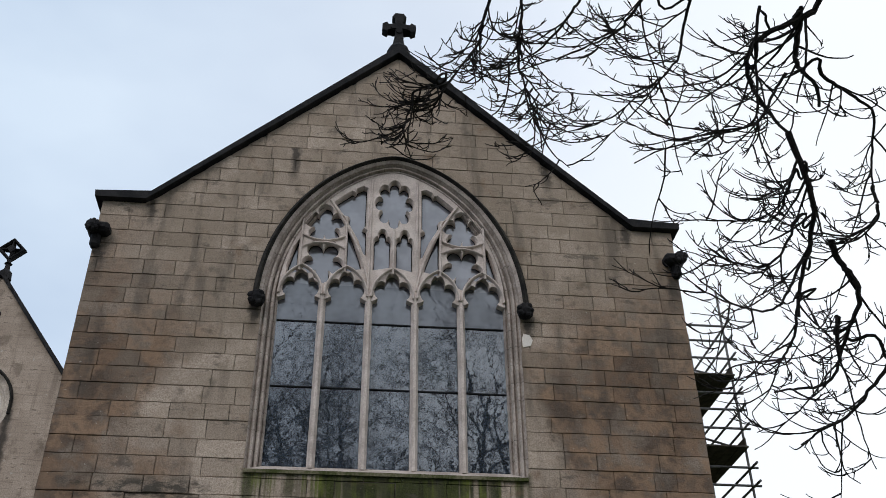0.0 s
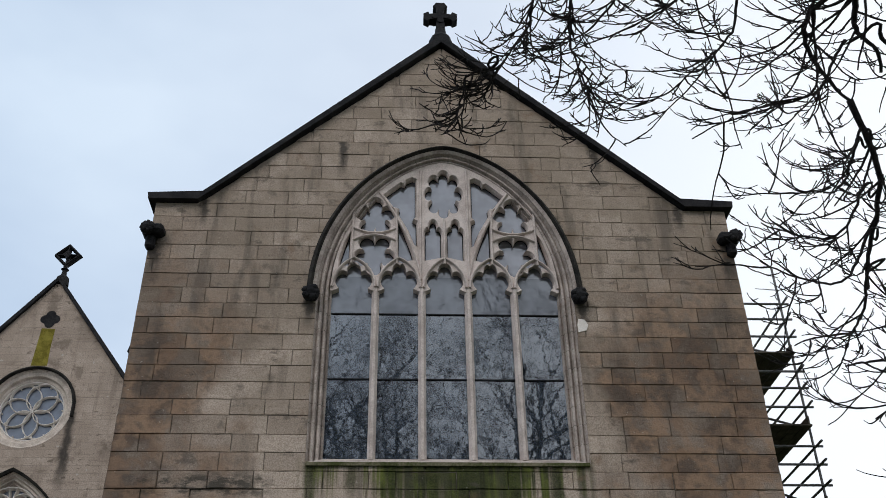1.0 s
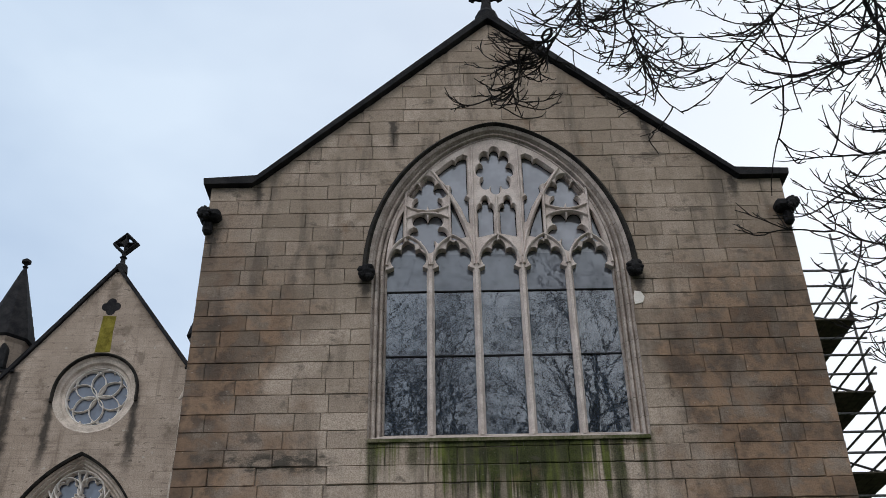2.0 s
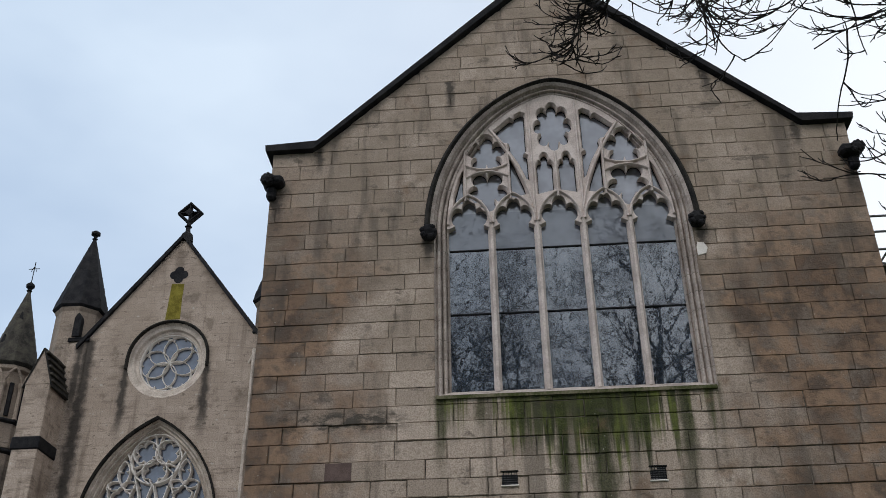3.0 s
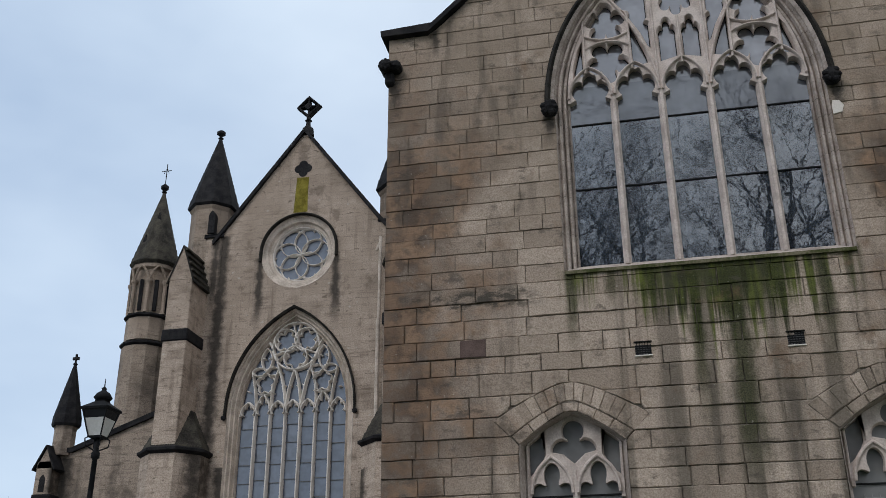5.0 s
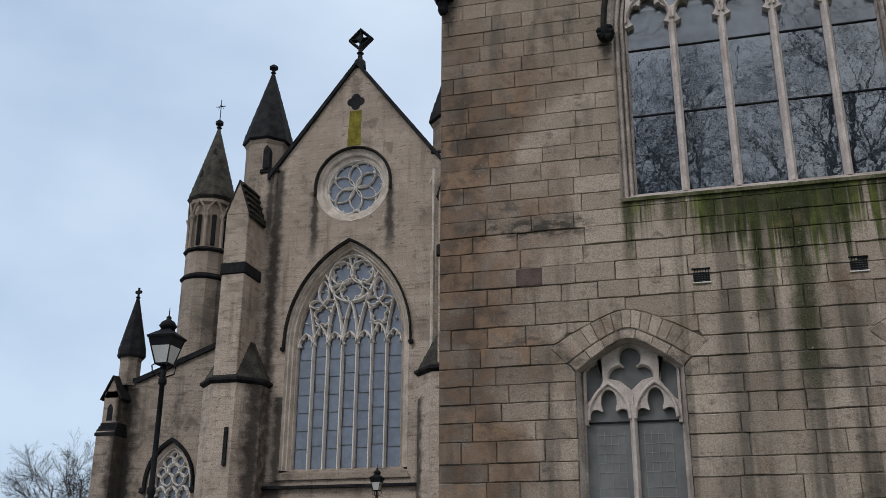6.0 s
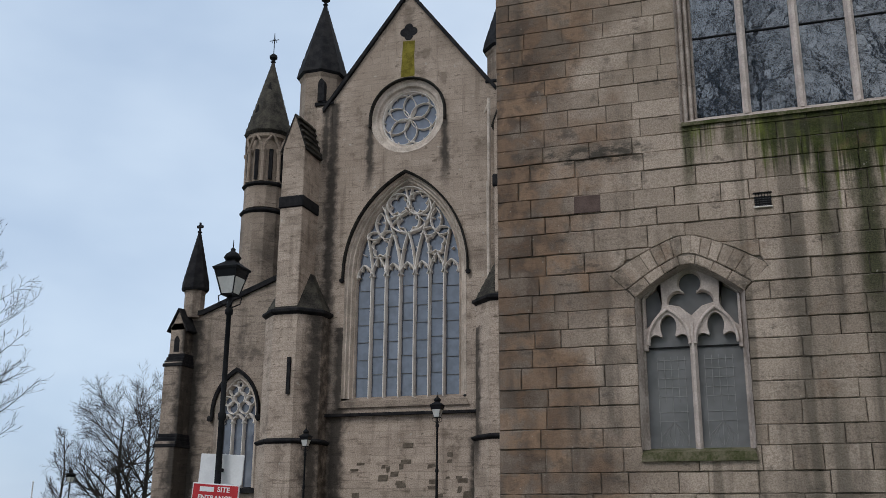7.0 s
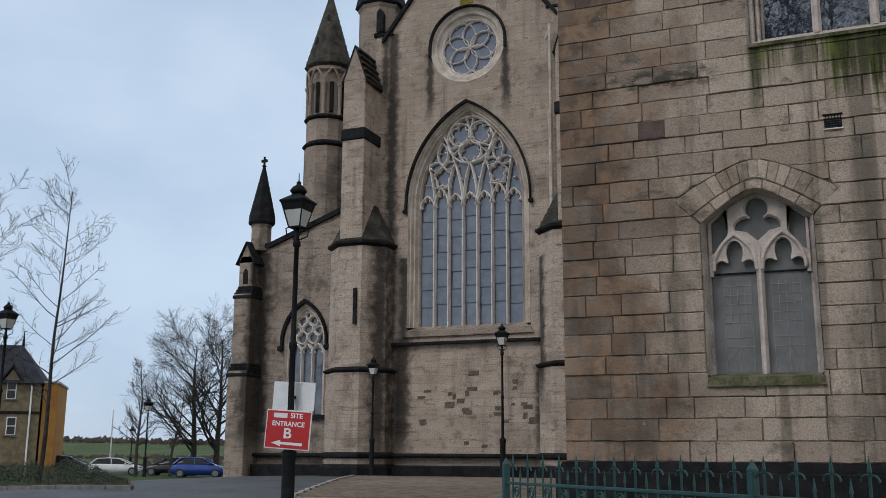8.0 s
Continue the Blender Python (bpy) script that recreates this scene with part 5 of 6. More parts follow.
bare_tree(-46.6, 71.0, 11.6, 0.27, 43, FAN, "wide bare tree behind the parked cars", M_BARKFAR, 0.14, None, 0.8, 0.010)
bare_tree(-52.4, 62.5, 8.6, 0.15, 44, YOUNG, "slender bare tree beside the car park", M_BARKFAR, 0.26, None, 0.8, 0.014)
bare_tree(-50.4, 64.0, 6.8, 0.13, 45, YOUNG, "slender bare tree beside the car park", M_BARKFAR, 0.28, None, 0.8, 0.014)
bare_tree(-26.9, 26.2, 10.2, 0.085, 46, YOUNG, "young bare tree in the hedge bed", M_BARKFAR, 0.26, None, 0.6, 0.0075)
bare_tree(-29.6, 25.2, 10.5, 0.085, 48, YOUNG, "young bare tree in the hedge bed", M_BARKFAR, 0.26, None, 0.6, 0.0075)

# the tree beside the path, whose drooping boughs hang before the gable
near = thing("tree", "bare winter tree with drooping boughs and upturned twigs", "tree", at=(10.8, 3.2, gz(10.8, 3.2)))
rnd = random.Random(77)
trunk, crown = [], []
base = Vector((10.8, 3.2, gz(10.8, 3.2)))
pts, rad = shoot(rnd, (0, 0, -0.1), (-0.05, 0, 1), 19.0, 0.42, 12, 0.04, 0.08, trunk, 10, 0.12)
obj("trunk", join(*trunk), M_BARK, near)


def hang(x, z):
    return Vector((x, 6.4 + (9.4 - z) * 0.55, z)) - base


def bough(a, b, bow, r0, r1, out, n=26, wig=0.010):
    """A bough from a to b that sags to one side by bow, with slow kinks."""
    side = Vector((-(b - a).z, 0, (b - a).x)).normalized()
    ph, drift = rnd.uniform(0, 6.28), Vector()
    p, r = [], []
    for i in range(n + 1):
        t = i / n
        drift = drift * 0.86 + Vector((rnd.gauss(0, wig), rnd.gauss(0, wig), rnd.gauss(0, wig * 0.7)))
        q = a.lerp(b, t) + side * (bow * math.sin(math.pi * t) * (1 - 0.25 * math.cos(2 * math.pi * t)))
        q += (drift + Vector((0, 0.10 * math.sin(5 * t + ph), 0))) * math.sin(math.pi * t) ** 0.5
        p.append(q)
        r.append(r0 + (r1 - r0) * t)
    out.append(tube(p, r, 6))
    return p, r


def twigs(p, q, count, out):
    """Short upturned twigs along a bough, each with buds and side shoots."""
    for i in range(count):
        t = rnd.uniform(0.1, 1.0)
        k = min(len(p) - 2, int(t * (len(p) - 1)))
        d = (p[k + 1] - p[k]).normalized()
        s = Vector((rnd.choice((-1, 1, -1)), rnd.gauss(0, 0.5), rnd.uniform(-0.7, 0.2))).normalized()
        w, wr = shoot(rnd, p[k], d * 0.7 + s, rnd.uniform(0.18, 0.62), max(0.0085, q[k] * 0.45), 9, 0.11, 0.15, out, 4, 0.5)
        for j in range(rnd.randint(1, 4)):
            m = rnd.randint(2, 7)
            dd = (w[m + 1] - w[m]).normalized()
            u, ur = shoot(rnd, w[m], dd + Vector((rnd.gauss(0, 0.7), rnd.gauss(0, 0.5), rnd.gauss(0, 0.5))), rnd.uniform(0.07, 0.26), 0.0068, 5, 0.2, 0.12, out, 3, 0.6)
            if rnd.random() < 0.6:
                shoot(rnd, u[3], u[4] - u[3] + Vector((rnd.gauss(0, 0.04), 0, rnd.gauss(0, 0.04))), rnd.uniform(0.03, 0.09), 0.0058, 2, 0.2, 0.1, out, 3, 0.8)


carriers = [(pts[6], hang(3.4, 9.8), 0.9, 0.13, 0.06), (pts[7], hang(1.2, 10.1), 0.9, 0.12, 0.035), (pts[5], hang(4.2, 9.5), 0.7, 0.10, 0.04)]
grown = []
for a, b, bow, r0, r1 in carriers:
    grown += bough(a, b, bow, r0, r1, crown)[0]
HANGING = [(3.44, 9.45, 3.19, 8.38, -0.38), (3.19, 8.38, 3.32, 6.83, 0.12), (3.29, 9.44, 3.5, 8.62, -0.05), (3.5, 8.96, 4.05, 7.97, 0.18), (4.05, 7.97, 3.63, 7.46, 0.12), (3.63, 7.49, 3.74, 6.48, 0.12),
           (4.22, 6.5, 3.35, 5.78, 0.06), (2.24, 9.57, 1.5, 8.39, 0.12), (2.89, 9.46, 1.68, 8.03, 0.42), (3.16, 8.89, 2.05, 8.24, 0.22), (3.28, 8.07, 2.59, 7.55, 0.15), (3.34, 7.69, 2.32, 7.35, 0.25), (3.35, 7.31, 2.3, 7.04, 0.3),
           (3.34, 7.02, 2.61, 6.36, 0.18), (3.69, 6.85, 3.08, 6.2, 0.2), (0.28, 9.43, -0.2, 8.41, 0.06), (-0.14, 8.63, -0.55, 8.2, -0.06), (0.55, 9.45, 0.79, 8.1, -0.1), (1.24, 9.5, 0.37, 8.74, 0.06), (1.79, 9.54, 0.9, 8.84, 0.08)]
for x0, z0, x1, z1, bow in HANGING:
    a, left = hang(x0, z0), x0 < 0.8
    r = 0.041 if x0 > 3.0 and abs(x1 - x0) < 0.3 else (0.024 if x0 > 3.45 else 0.019)
    root = min(grown, key=lambda v: (v - a).length)
    if (root - a).length > 0.05:
        bough(root, a, 0.08, r * 0.7, r * 0.7, crown, 8, 0.008)
    p, q = bough(a, hang(x1, z1), bow * 1.2, r * 0.85, r * 0.36, crown)
    grown += p
    length = (p[-1] - p[0]).length
    twigs(p, q, int(2 + 1.8 * length), crown)
    for i in range(int((2.5 + 2.5 * length) if x0 > 1.4 else ((6 + 5 * length) if left else (2 + 1.6 * length)))):
        k = rnd.randint(2, len(p) - 3)
        d = (p[k + 1] - p[k]).normalized()
        s = Vector((rnd.choice((-1.0, -0.7, 0.7)), rnd.gauss(0, 0.4), rnd.uniform(-0.9, -0.1))) if not left else Vector((rnd.choice((-0.5, 0.4, 0.7)), rnd.gauss(0, 0.4), rnd.uniform(-1.2, -0.5)))
        w, wr = shoot(rnd, p[k], d * 0.8 + s, rnd.uniform(0.5, 1.4) * (0.5 if x0 < 1.4 or (z1 < 7.6 and x1 < 2.7) else 0.9), max(0.010, q[k] * 0.5), 16, 0.10 if left else 0.085, 0.02 if left else 0.05, crown, 5, 0.45)
        twigs(w, wr, rnd.randint(2, 4), crown)
up = []
branch_out(rnd, pts, rad, 0, up, [(10, 5.5, 0.14, 0.06, 0.9, 0.72), (6, 2.2, 0.16, 0.02, 0.8, 0.3), (5, 0.9, 0.18, 0.04, 0.7, 0.2)])
obj("bough", join(*crown), M_BARK, near, "drooping boughs with upturned twigs")
obj("crown", join(*up), M_BARK, near, "bare upper branches")


# ---- street lamps ----
def street_lamp(x, y, top, s, label):
    z0 = gz(x, y)
    h = top - z0
    l = thing("street_lamp", label, "street lamp", "", "churchyard lamps", (x, y, z0))
    zl = h - 1.0 * s
    obj("post", lathe([(0.16 * s, 0), (0.16 * s, 0.12), (0.12 * s, 0.16), (0.12 * s, 1.25), (0.14 * s, 1.30), (0.14 * s, 1.38), (0.062 * s, 1.46), (0.054 * s, h * 0.5), (0.075 * s, h * 0.5 + 0.03), (0.075 * s, h * 0.5 + 0.12), (0.05 * s, h * 0.5 + 0.15),
                       (0.045 * s, zl - 0.35), (0.075 * s, zl - 0.33), (0.075 * s, zl - 0.25), (0.045 * s, zl - 0.2), (0.04 * s, zl)], 14), M_IRON, l, "black iron post", True)
    for a in range(4):
        c, q = math.cos(a * math.pi / 2 + 0.78), math.sin(a * math.pi / 2 + 0.78)
        obj("scroll", tube([(0.04 * c * s, 0.04 * q * s, zl - 0.22 * s), (0.20 * c * s, 0.20 * q * s, zl - 0.14 * s), (0.22 * c * s, 0.22 * q * s, zl - 0.02 * s), (0.14 * c * s, 0.14 * q * s, zl + 0.03 * s)], 0.014 * s, 5), M_IRON, l)
    lan = obj("lantern", join(lathe([(0.17 * s, zl), (0.19 * s, zl + 0.03 * s)], 4, 0, 0, math.pi / 4),
                              *[tube([(0.17 * s * math.cos(t), 0.17 * s * math.sin(t), zl + 0.02 * s), (0.33 * s * math.cos(t), 0.33 * s * math.sin(t), zl + 0.50 * s)], 0.014 * s, 5) for t in (math.pi / 4 + k * math.pi / 2 for k in range(4))],
                              lathe([(0.36 * s, zl + 0.49 * s), (0.38 * s, zl + 0.53 * s), (0.14 * s, zl + 0.66 * s), (0.13 * s, zl + 0.70 * s)], 4, 0, 0, math.pi / 4)), M_IRON, l, "four-sided black lantern frame")
    for a in range(4):
        t0, t1 = math.pi / 4 + a * math.pi / 2, math.pi / 4 + (a + 1) * math.pi / 2
        obj("pane", ([(0.165 * s * math.cos(t0), 0.165 * s * math.sin(t0), zl + 0.03 * s), (0.165 * s * math.cos(t1), 0.165 * s * math.sin(t1), zl + 0.03 * s),
                      (0.27 * s * math.cos(t1), 0.27 * s * math.sin(t1), zl + 0.34 * s), (0.27 * s * math.cos(t0), 0.27 * s * math.sin(t0), zl + 0.34 * s)], [(0, 1, 2, 3)]), M_LAMPGLASS, lan, "pale frosted glass")
        obj("upper_pane", ([(0.27 * s * math.cos(t0), 0.27 * s * math.sin(t0), zl + 0.34 * s), (0.27 * s * math.cos(t1), 0.27 * s * math.sin(t1), zl + 0.34 * s),
                            (0.325 * s * math.cos(t1), 0.325 * s * math.sin(t1), zl + 0.5 * s), (0.325 * s * math.cos(t0), 0.325 * s * math.sin(t0), zl + 0.5 * s)], [(0, 1, 2, 3)]), M_CARGLASS, lan, "dark upper glass")
    obj("finial", lathe([(0.13 * s, zl + 0.69 * s), (0.17 * s, zl + 0.74 * s), (0.12 * s, zl + 0.82 * s), (0.06 * s, zl + 0.86 * s), (0.04 * s, zl + 0.88 * s), (0.05 * s, zl + 0.91 * s), (0.012 * s, zl + 0.95 * s), (0.006 * s, zl + 1.1 * s)], 10), M_IRON, lan, smooth=True)
    return l


street_lamp(-10.54, 15.0, 6.55, 0.95, "tall black iron street lamp carrying two sign boards")
street_lamp(-13.07, 34.0, 6.35, 0.85, "black iron street lamp before the transept wall")
street_lamp(-18.1, 33.6, 5.25, 0.72, "black iron street lamp beside the octagonal buttress")
street_lamp(-27.95, 25.2, 6.7, 1.0, "black iron street lamp behind the hedge")
street_lamp(-52.0, 63.0, 5.9, 1.1, "black iron street lamp in the car park")
street_lamp(-57.9, 68.5, 3.9, 0.8, "black iron street lamp in the car park")


def words(text, x, z, y, size, material, parent, width=None):
    cu = bpy.data.curves.new("words", "FONT")
    cu.body, cu.size, cu.align_x, cu.align_y, cu.extrude = text, size, "CENTER", "CENTER", 0.001
    cu.offset = size * 0.022
    cu.materials.append(material)
    o = new("lettering", cu)
    o.parent = parent
    o.matrix_local = pose(x, y, z, 90)
    bpy.context.view_layer.update()
    if width:
        o.scale = (width / max(0.01, o.dimensions.x), 1, 1)
    return o


sign = thing("site_sign", "red sign board with white lettering and arrow on lamp post", "sign")
sign.matrix_world = pose(-10.50, 14.82, 1.655, 0, 4.0, 3.5)
board = obj("board", box(-0.435, 0.435, 0.0, 0.02, 0, 0.67, 0.006), M_WHITE, sign, "white-edged sign board")
obj("face", box(-0.415, 0.415, -0.004, 0.004, 0.02, 0.65), M_RED, sign, "red printed face")
obj("name_bar", box(-0.29, -0.03, -0.007, 0.002, 0.532, 0.612), M_WHITE, sign, "white bar of lettering")
words("SITE", 0.15, 0.575, -0.006, 0.115, M_WHITE, sign, 0.23)
words("ENTRANCE", 0.0, 0.43, -0.006, 0.115, M_WHITE, sign, 0.62)
words("B", 0.0, 0.265, -0.006, 0.24, M_WHITE, sign, 0.15)
obj("arrow", prism([(-0.30, 0.10), (-0.12, 0.045), (-0.12, 0.08), (0.30, 0.075), (0.30, 0.125), (-0.12, 0.12), (-0.12, 0.155)], -0.007, 0.002), M_WHITE, sign, "white arrow")
obj("bracket", box(-0.05, 0.05, 0.02, 0.16, 0.3, 0.36), M_IRON, sign)
blank = thing("blank_board", "plain white board fixed behind the lamp post", "sign")
blank.matrix_world = pose(-10.56, 15.12, 2.33, 0, 3.0, 3.5)
obj("board", box(-0.42, 0.40, 0.0, 0.02, 0, 0.50, 0.005), M_WHITE, blank)
obj("bracket", box(-0.04, 0.04, -0.10, 0.0, 0.2, 0.26), M_IRON, blank)

# ---- iron fence before the near wing, running towards the path ----
fence = thing("iron_fence", "teal painted wrought iron fence with looped heads and scrolls", "fence", "", "", (-4.36, 8.42, 0.03), -43.6)
LEN = 7.4
for z in (0.16, 0.98, 1.31):
    obj("rail", box(0, LEN, -0.015, 0.015, z - 0.013, z + 0.013, 0.004), M_TEAL, fence)
n = int(LEN / 0.132)
for i in range(1, n):
    x = i * 0.132
    if i % 2:
        arms = [tube([(x + g * 0.032 * (1 - math.cos(t)), 0, 1.445 + 0.024 * math.sin(t) - 0.008 * t) for t in (0.34 * j for j in range(10))], 0.0065, 6) for g in (-1, 1)]
        obj("picket", join(tube([(x, 0, 0.1), (x, 0, 1.46)], 0.009, 8), tube([(x, 0, 1.45), (x, 0, 1.475), (x, 0, 1.56)], [0.010, 0.014, 0.002], 8), *arms), M_TEAL, fence)
    else:
        obj("picket", join(tube([(x, 0, 0.1), (x, 0, 1.36)], 0.008, 8), tube([(x, 0, 1.36), (x, 0, 1.44)], [0.012, 0.002], 8)), M_TEAL, fence)
    g = 1 if i % 2 else -1
    sc = [(x + g * (0.066 - 0.05 * math.cos(t) * (1 - t / 12)), 0, 1.235 + 0.055 * math.sin(t) * (1 - t / 12)) for t in (j * 0.35 for j in range(26))]
    obj("scroll", tube(sc, 0.0065, 6), M_TEAL, fence)
for x in (0.0, 3.2, 6.4):
    obj("post", join(box(x - 0.028, x + 0.028, -0.028, 0.028, -0.08, 1.46, 0.006), lathe([(0.036, 1.46), (0.036, 1.475), (0.004, 1.53)], 4, x, 0, math.pi / 4)), M_TEAL, fence)

# ---- scaffold at the wing's far side ----
sca = thing("scaffold", "tube scaffold with boarded lifts beside the church wing", "scaffold", "", "", (0, 0, 0))
for y in (21.6, 24.0, 26.4):
    for x in (6.75, 8.8):
        obj("standard", tube([(x, y, 0.4), (x, y, 16.0 if x > 8 else 15.2)], 0.03, 8), M_STEEL, sca)
for zl in (3.7, 5.65, 7.6, 9.55, 11.5, 13.42):
    for k in range(9):
        obj("board", box(6.7 + 0.235 * k, 6.925 + 0.235 * k, 21.4, 27.0, zl - 0.045, zl, 0.006), M_BOARD, sca, "weathered scaffold board")
    for z in (zl + 0.5, zl + 1.0, zl + 1.45):
        for y in (21.55, 26.4):
            obj("ledger", tube([(6.5, y, z), (9.0, y, z)], 0.03, 8), M_STEEL, sca)
        obj("guard_rail", tube([(8.84, 21.2, z), (8.84, 27.0, z)], 0.03, 8), M_STEEL, sca)
    obj("brace", tube([(8.8, 21.7, zl), (6.8, 24.0, zl + 1.9)], 0.03, 8), M_STEEL, sca)
    obj("toe_board", box(8.72, 8.76, 21.4, 27.0, zl, zl + 0.2, 0.004), M_BOARD, sca)


# ---- cars ----
def loft_x(sections):
    """A closed skin through sections of (x, outline of y and z)."""
    n = len(sections[0][1])
    V = [(x, y, z) for x, pts in sections for y, z in pts]
    F = [(k * n + i, k * n + (i + 1) % n, (k + 1) * n + (i + 1) % n, (k + 1) * n + i) for k in range(len(sections) - 1) for i in range(n)]
    return V, F + [tuple(range(n - 1, -1, -1)), tuple(range(len(V) - n, len(V)))]


def car(x, y, turn, paint, label, h=1.46, length=4.2):
    c = thing("car", label, "car", "", "parked cars", (x, y, gz(x, y)), turn)
    L, k = length / 2, h / 1.46

    def ring(w, zb, zt):
        half = [(w * 0.96, zb), (w * 1.01, zb + (zt - zb) * 0.45), (w * 0.98, zt - 0.10), (w * 0.90, zt - 0.02), (w * 0.6, zt)]
        return half + [(-q, z) for q, z in reversed(half)]
    shell = [(-L, 0.66, 0.36, 0.70), (-L + 0.08, 0.78, 0.24, 0.88), (-L * 0.8, 0.84, 0.20, 0.95), (-L * 0.4, 0.86, 0.19, 0.95), (L * 0.1, 0.87, 0.19, 0.93), (L * 0.48, 0.86, 0.19, 0.91), (L * 0.72, 0.84, 0.20, 0.82), (L * 0.9, 0.78, 0.22, 0.70), (L, 0.60, 0.34, 0.54)]
    obj("body", loft_x([(px, ring(w, zb, zt * k)) for px, w, zb, zt in shell]), paint, c, smooth=True)

    def house(px, wb, wt, zt):
        return px, [(wb, 0.86 * k), (wb * 0.98, 0.96 * k), (wt, zt * k - 0.04), (wt * 0.8, zt * k), (-wt * 0.8, zt * k), (-wt, zt * k - 0.04), (-wb * 0.98, 0.96 * k), (-wb, 0.86 * k)]
    obj("glasshouse", loft_x([house(-L * 0.93, 0.66, 0.62, 0.98), house(-L * 0.70, 0.76, 0.60, 1.34), house(-L * 0.30, 0.79, 0.62, 1.43), house(L * 0.12, 0.79, 0.61, 1.36), house(L * 0.30, 0.78, 0.64, 1.17), house(L * 0.56, 0.74, 0.68, 0.92)]), M_CARGLASS, c, "dark car windows", True)
    top = [(-L * 0.74, 0.58, 1.335), (-L * 0.62, 0.61, 1.39), (-L * 0.30, 0.62, 1.445), (L * 0.02, 0.61, 1.405), (L * 0.13, 0.58, 1.37)]
    obj("roof", loft_x([(px, [(w, z * k - 0.05), (w * 0.95, z * k + 0.004), (w * 0.5, z * k + 0.018), (-w * 0.5, z * k + 0.018), (-w * 0.95, z * k + 0.004), (-w, z * k - 0.05)]) for px, w, z in top]), paint, c, smooth=True)
    for s in (-1, 1):
        for foot, head in ((L * 0.54, L * 0.12), (-L * 0.14, -L * 0.16), (-L * 0.90, -L * 0.66)):
            obj("pillar", tube([(foot, s * 0.775, 0.93 * k), (head, s * 0.625, 1.36 * k)], 0.04 if foot > -L * 0.5 else 0.075, 6), paint, c)
        for wx in (-L * 0.64, L * 0.62):
            ty_ = obj("tyre", tube([(wx, s * 0.70, 0.31), (wx, s * 0.885, 0.31)], 0.325, 18), M_TYRE, c)
            obj("rim", tube([(wx, s * 0.87, 0.31), (wx, s * 0.897, 0.31)], 0.21, 12), M_RIM, ty_)
        obj("headlight", box(L - 0.42, L - 0.10, s * 0.60 - 0.16, s * 0.60 + 0.16, 0.58, 0.70, 0.03), M_RIM, c)
        obj("mirror", box(L * 0.34, L * 0.40, s * 0.90 - 0.09, s * 0.90 + 0.09, 0.92 * k, 1.04 * k, 0.02), paint, c)
    return c


car(-46.9, 63.0, 27, M_BLUE, "blue hatchback parked by the church", 1.50, 4.1)
car(-57.2, 66.0, 30, M_CARWHITE, "white saloon car in the car park", 1.40, 4.4)
car(-61.5, 65.0, 30, M_CARBLACK, "dark estate car behind the hedge", 1.55, 4.6)
car(-52.6, 67.0, 200, M_CARBLACK, "dark car parked among the trees", 1.42, 4.2)
car(-46.0, 69.0, 205, M_CARBLACK, "dark car parked behind the blue hatchback", 1.42, 4.2)
pole = thing("flag_pole", "thin white pole in the car park", "pole", "", "", (-60.5, 69.0, gz(-60.5, 69.0)))
obj("pole", lathe([(0.07, 0), (0.05, 5.3), (0.09, 5.35), (0.02, 5.45)], 8), M_WHITE, pole)

# ---- hedge bed with its kerb ----
rnd = random.Random(9)
V, F = [], []
for i in range(52000):
    x, y = rnd.uniform(-34, -20.4), rnd.uniform(23.2, 27.8)
    if x > -20.5 - 0.84 * (y - 23):
        continue
    edge = min(1.0, (x + 34) / 2, (-20.5 - 0.84 * (y - 23) - x) / 2.0 + 0.1, (y - 23.0) / 1.0 + 0.25)
    hmax = 0.75 * (0.16 + 0.75 * max(0, min(1, (-x - 21) / 5)) + 0.35 * noise.noise((x * 1.3, y * 1.3, 4.0)) + 0.2 * noise.noise((x * 4, y * 4, 1.0))) * max(0.15, edge)
    z = gz(x, y) + 0.06 + max(0.05, hmax) * rnd.random() ** 0.6
    s = rnd.uniform(0.014, 0.042)
    a, b = rnd.uniform(0, 6.28), rnd.uniform(-0.9, 0.9)
    u = Vector((math.cos(a), math.sin(a), b)).normalized() * s
    w = Vector((-math.sin(a), math.cos(a), rnd.uniform(-0.6, 0.6))).normalized() * s * 0.5
    n = len(V)
    c = Vector((x, y, z))
    V += [tuple(c - u), tuple(c + w), tuple(c + u), tuple(c - w)]
    F.append((n, n + 1, n + 2, n + 3))
tagged(obj("hedge", (V, F), M_HEDGE), "low straggling evergreen hedge plants", "hedge", "", "stuff")
tagged(obj("planting_bed", ([(x, y, gz(x, y) + 0.10) for y in steps(23.0, 28.0, 0.8) for x in (-34, -31, -28, -20.4 - 0.84 * (y - 23) - 1.5, -20.4 - 0.84 * (y - 23))], [(j * 5 + i, j * 5 + i + 1, j * 5 + i + 6, j * 5 + i + 5) for j in range(len(steps(23.0, 28.0, 0.8)) - 1) for i in range(4)]), M_SOIL), "leaf-littered planting bed", "planting bed", "", "structure")
kb = []
for x in steps(-34, -20.3, 0.9)[:-1]:
    kb.append(box(x, x + 0.89, 22.86, 23.0, gz(x, 23) - 0.1, gz(x, 23) + 0.14, 0.015))
tagged(obj("kerb", join(*kb), M_KERB), "grey granite kerb of the planting bed", "kerb", "", "structure")
kb = []
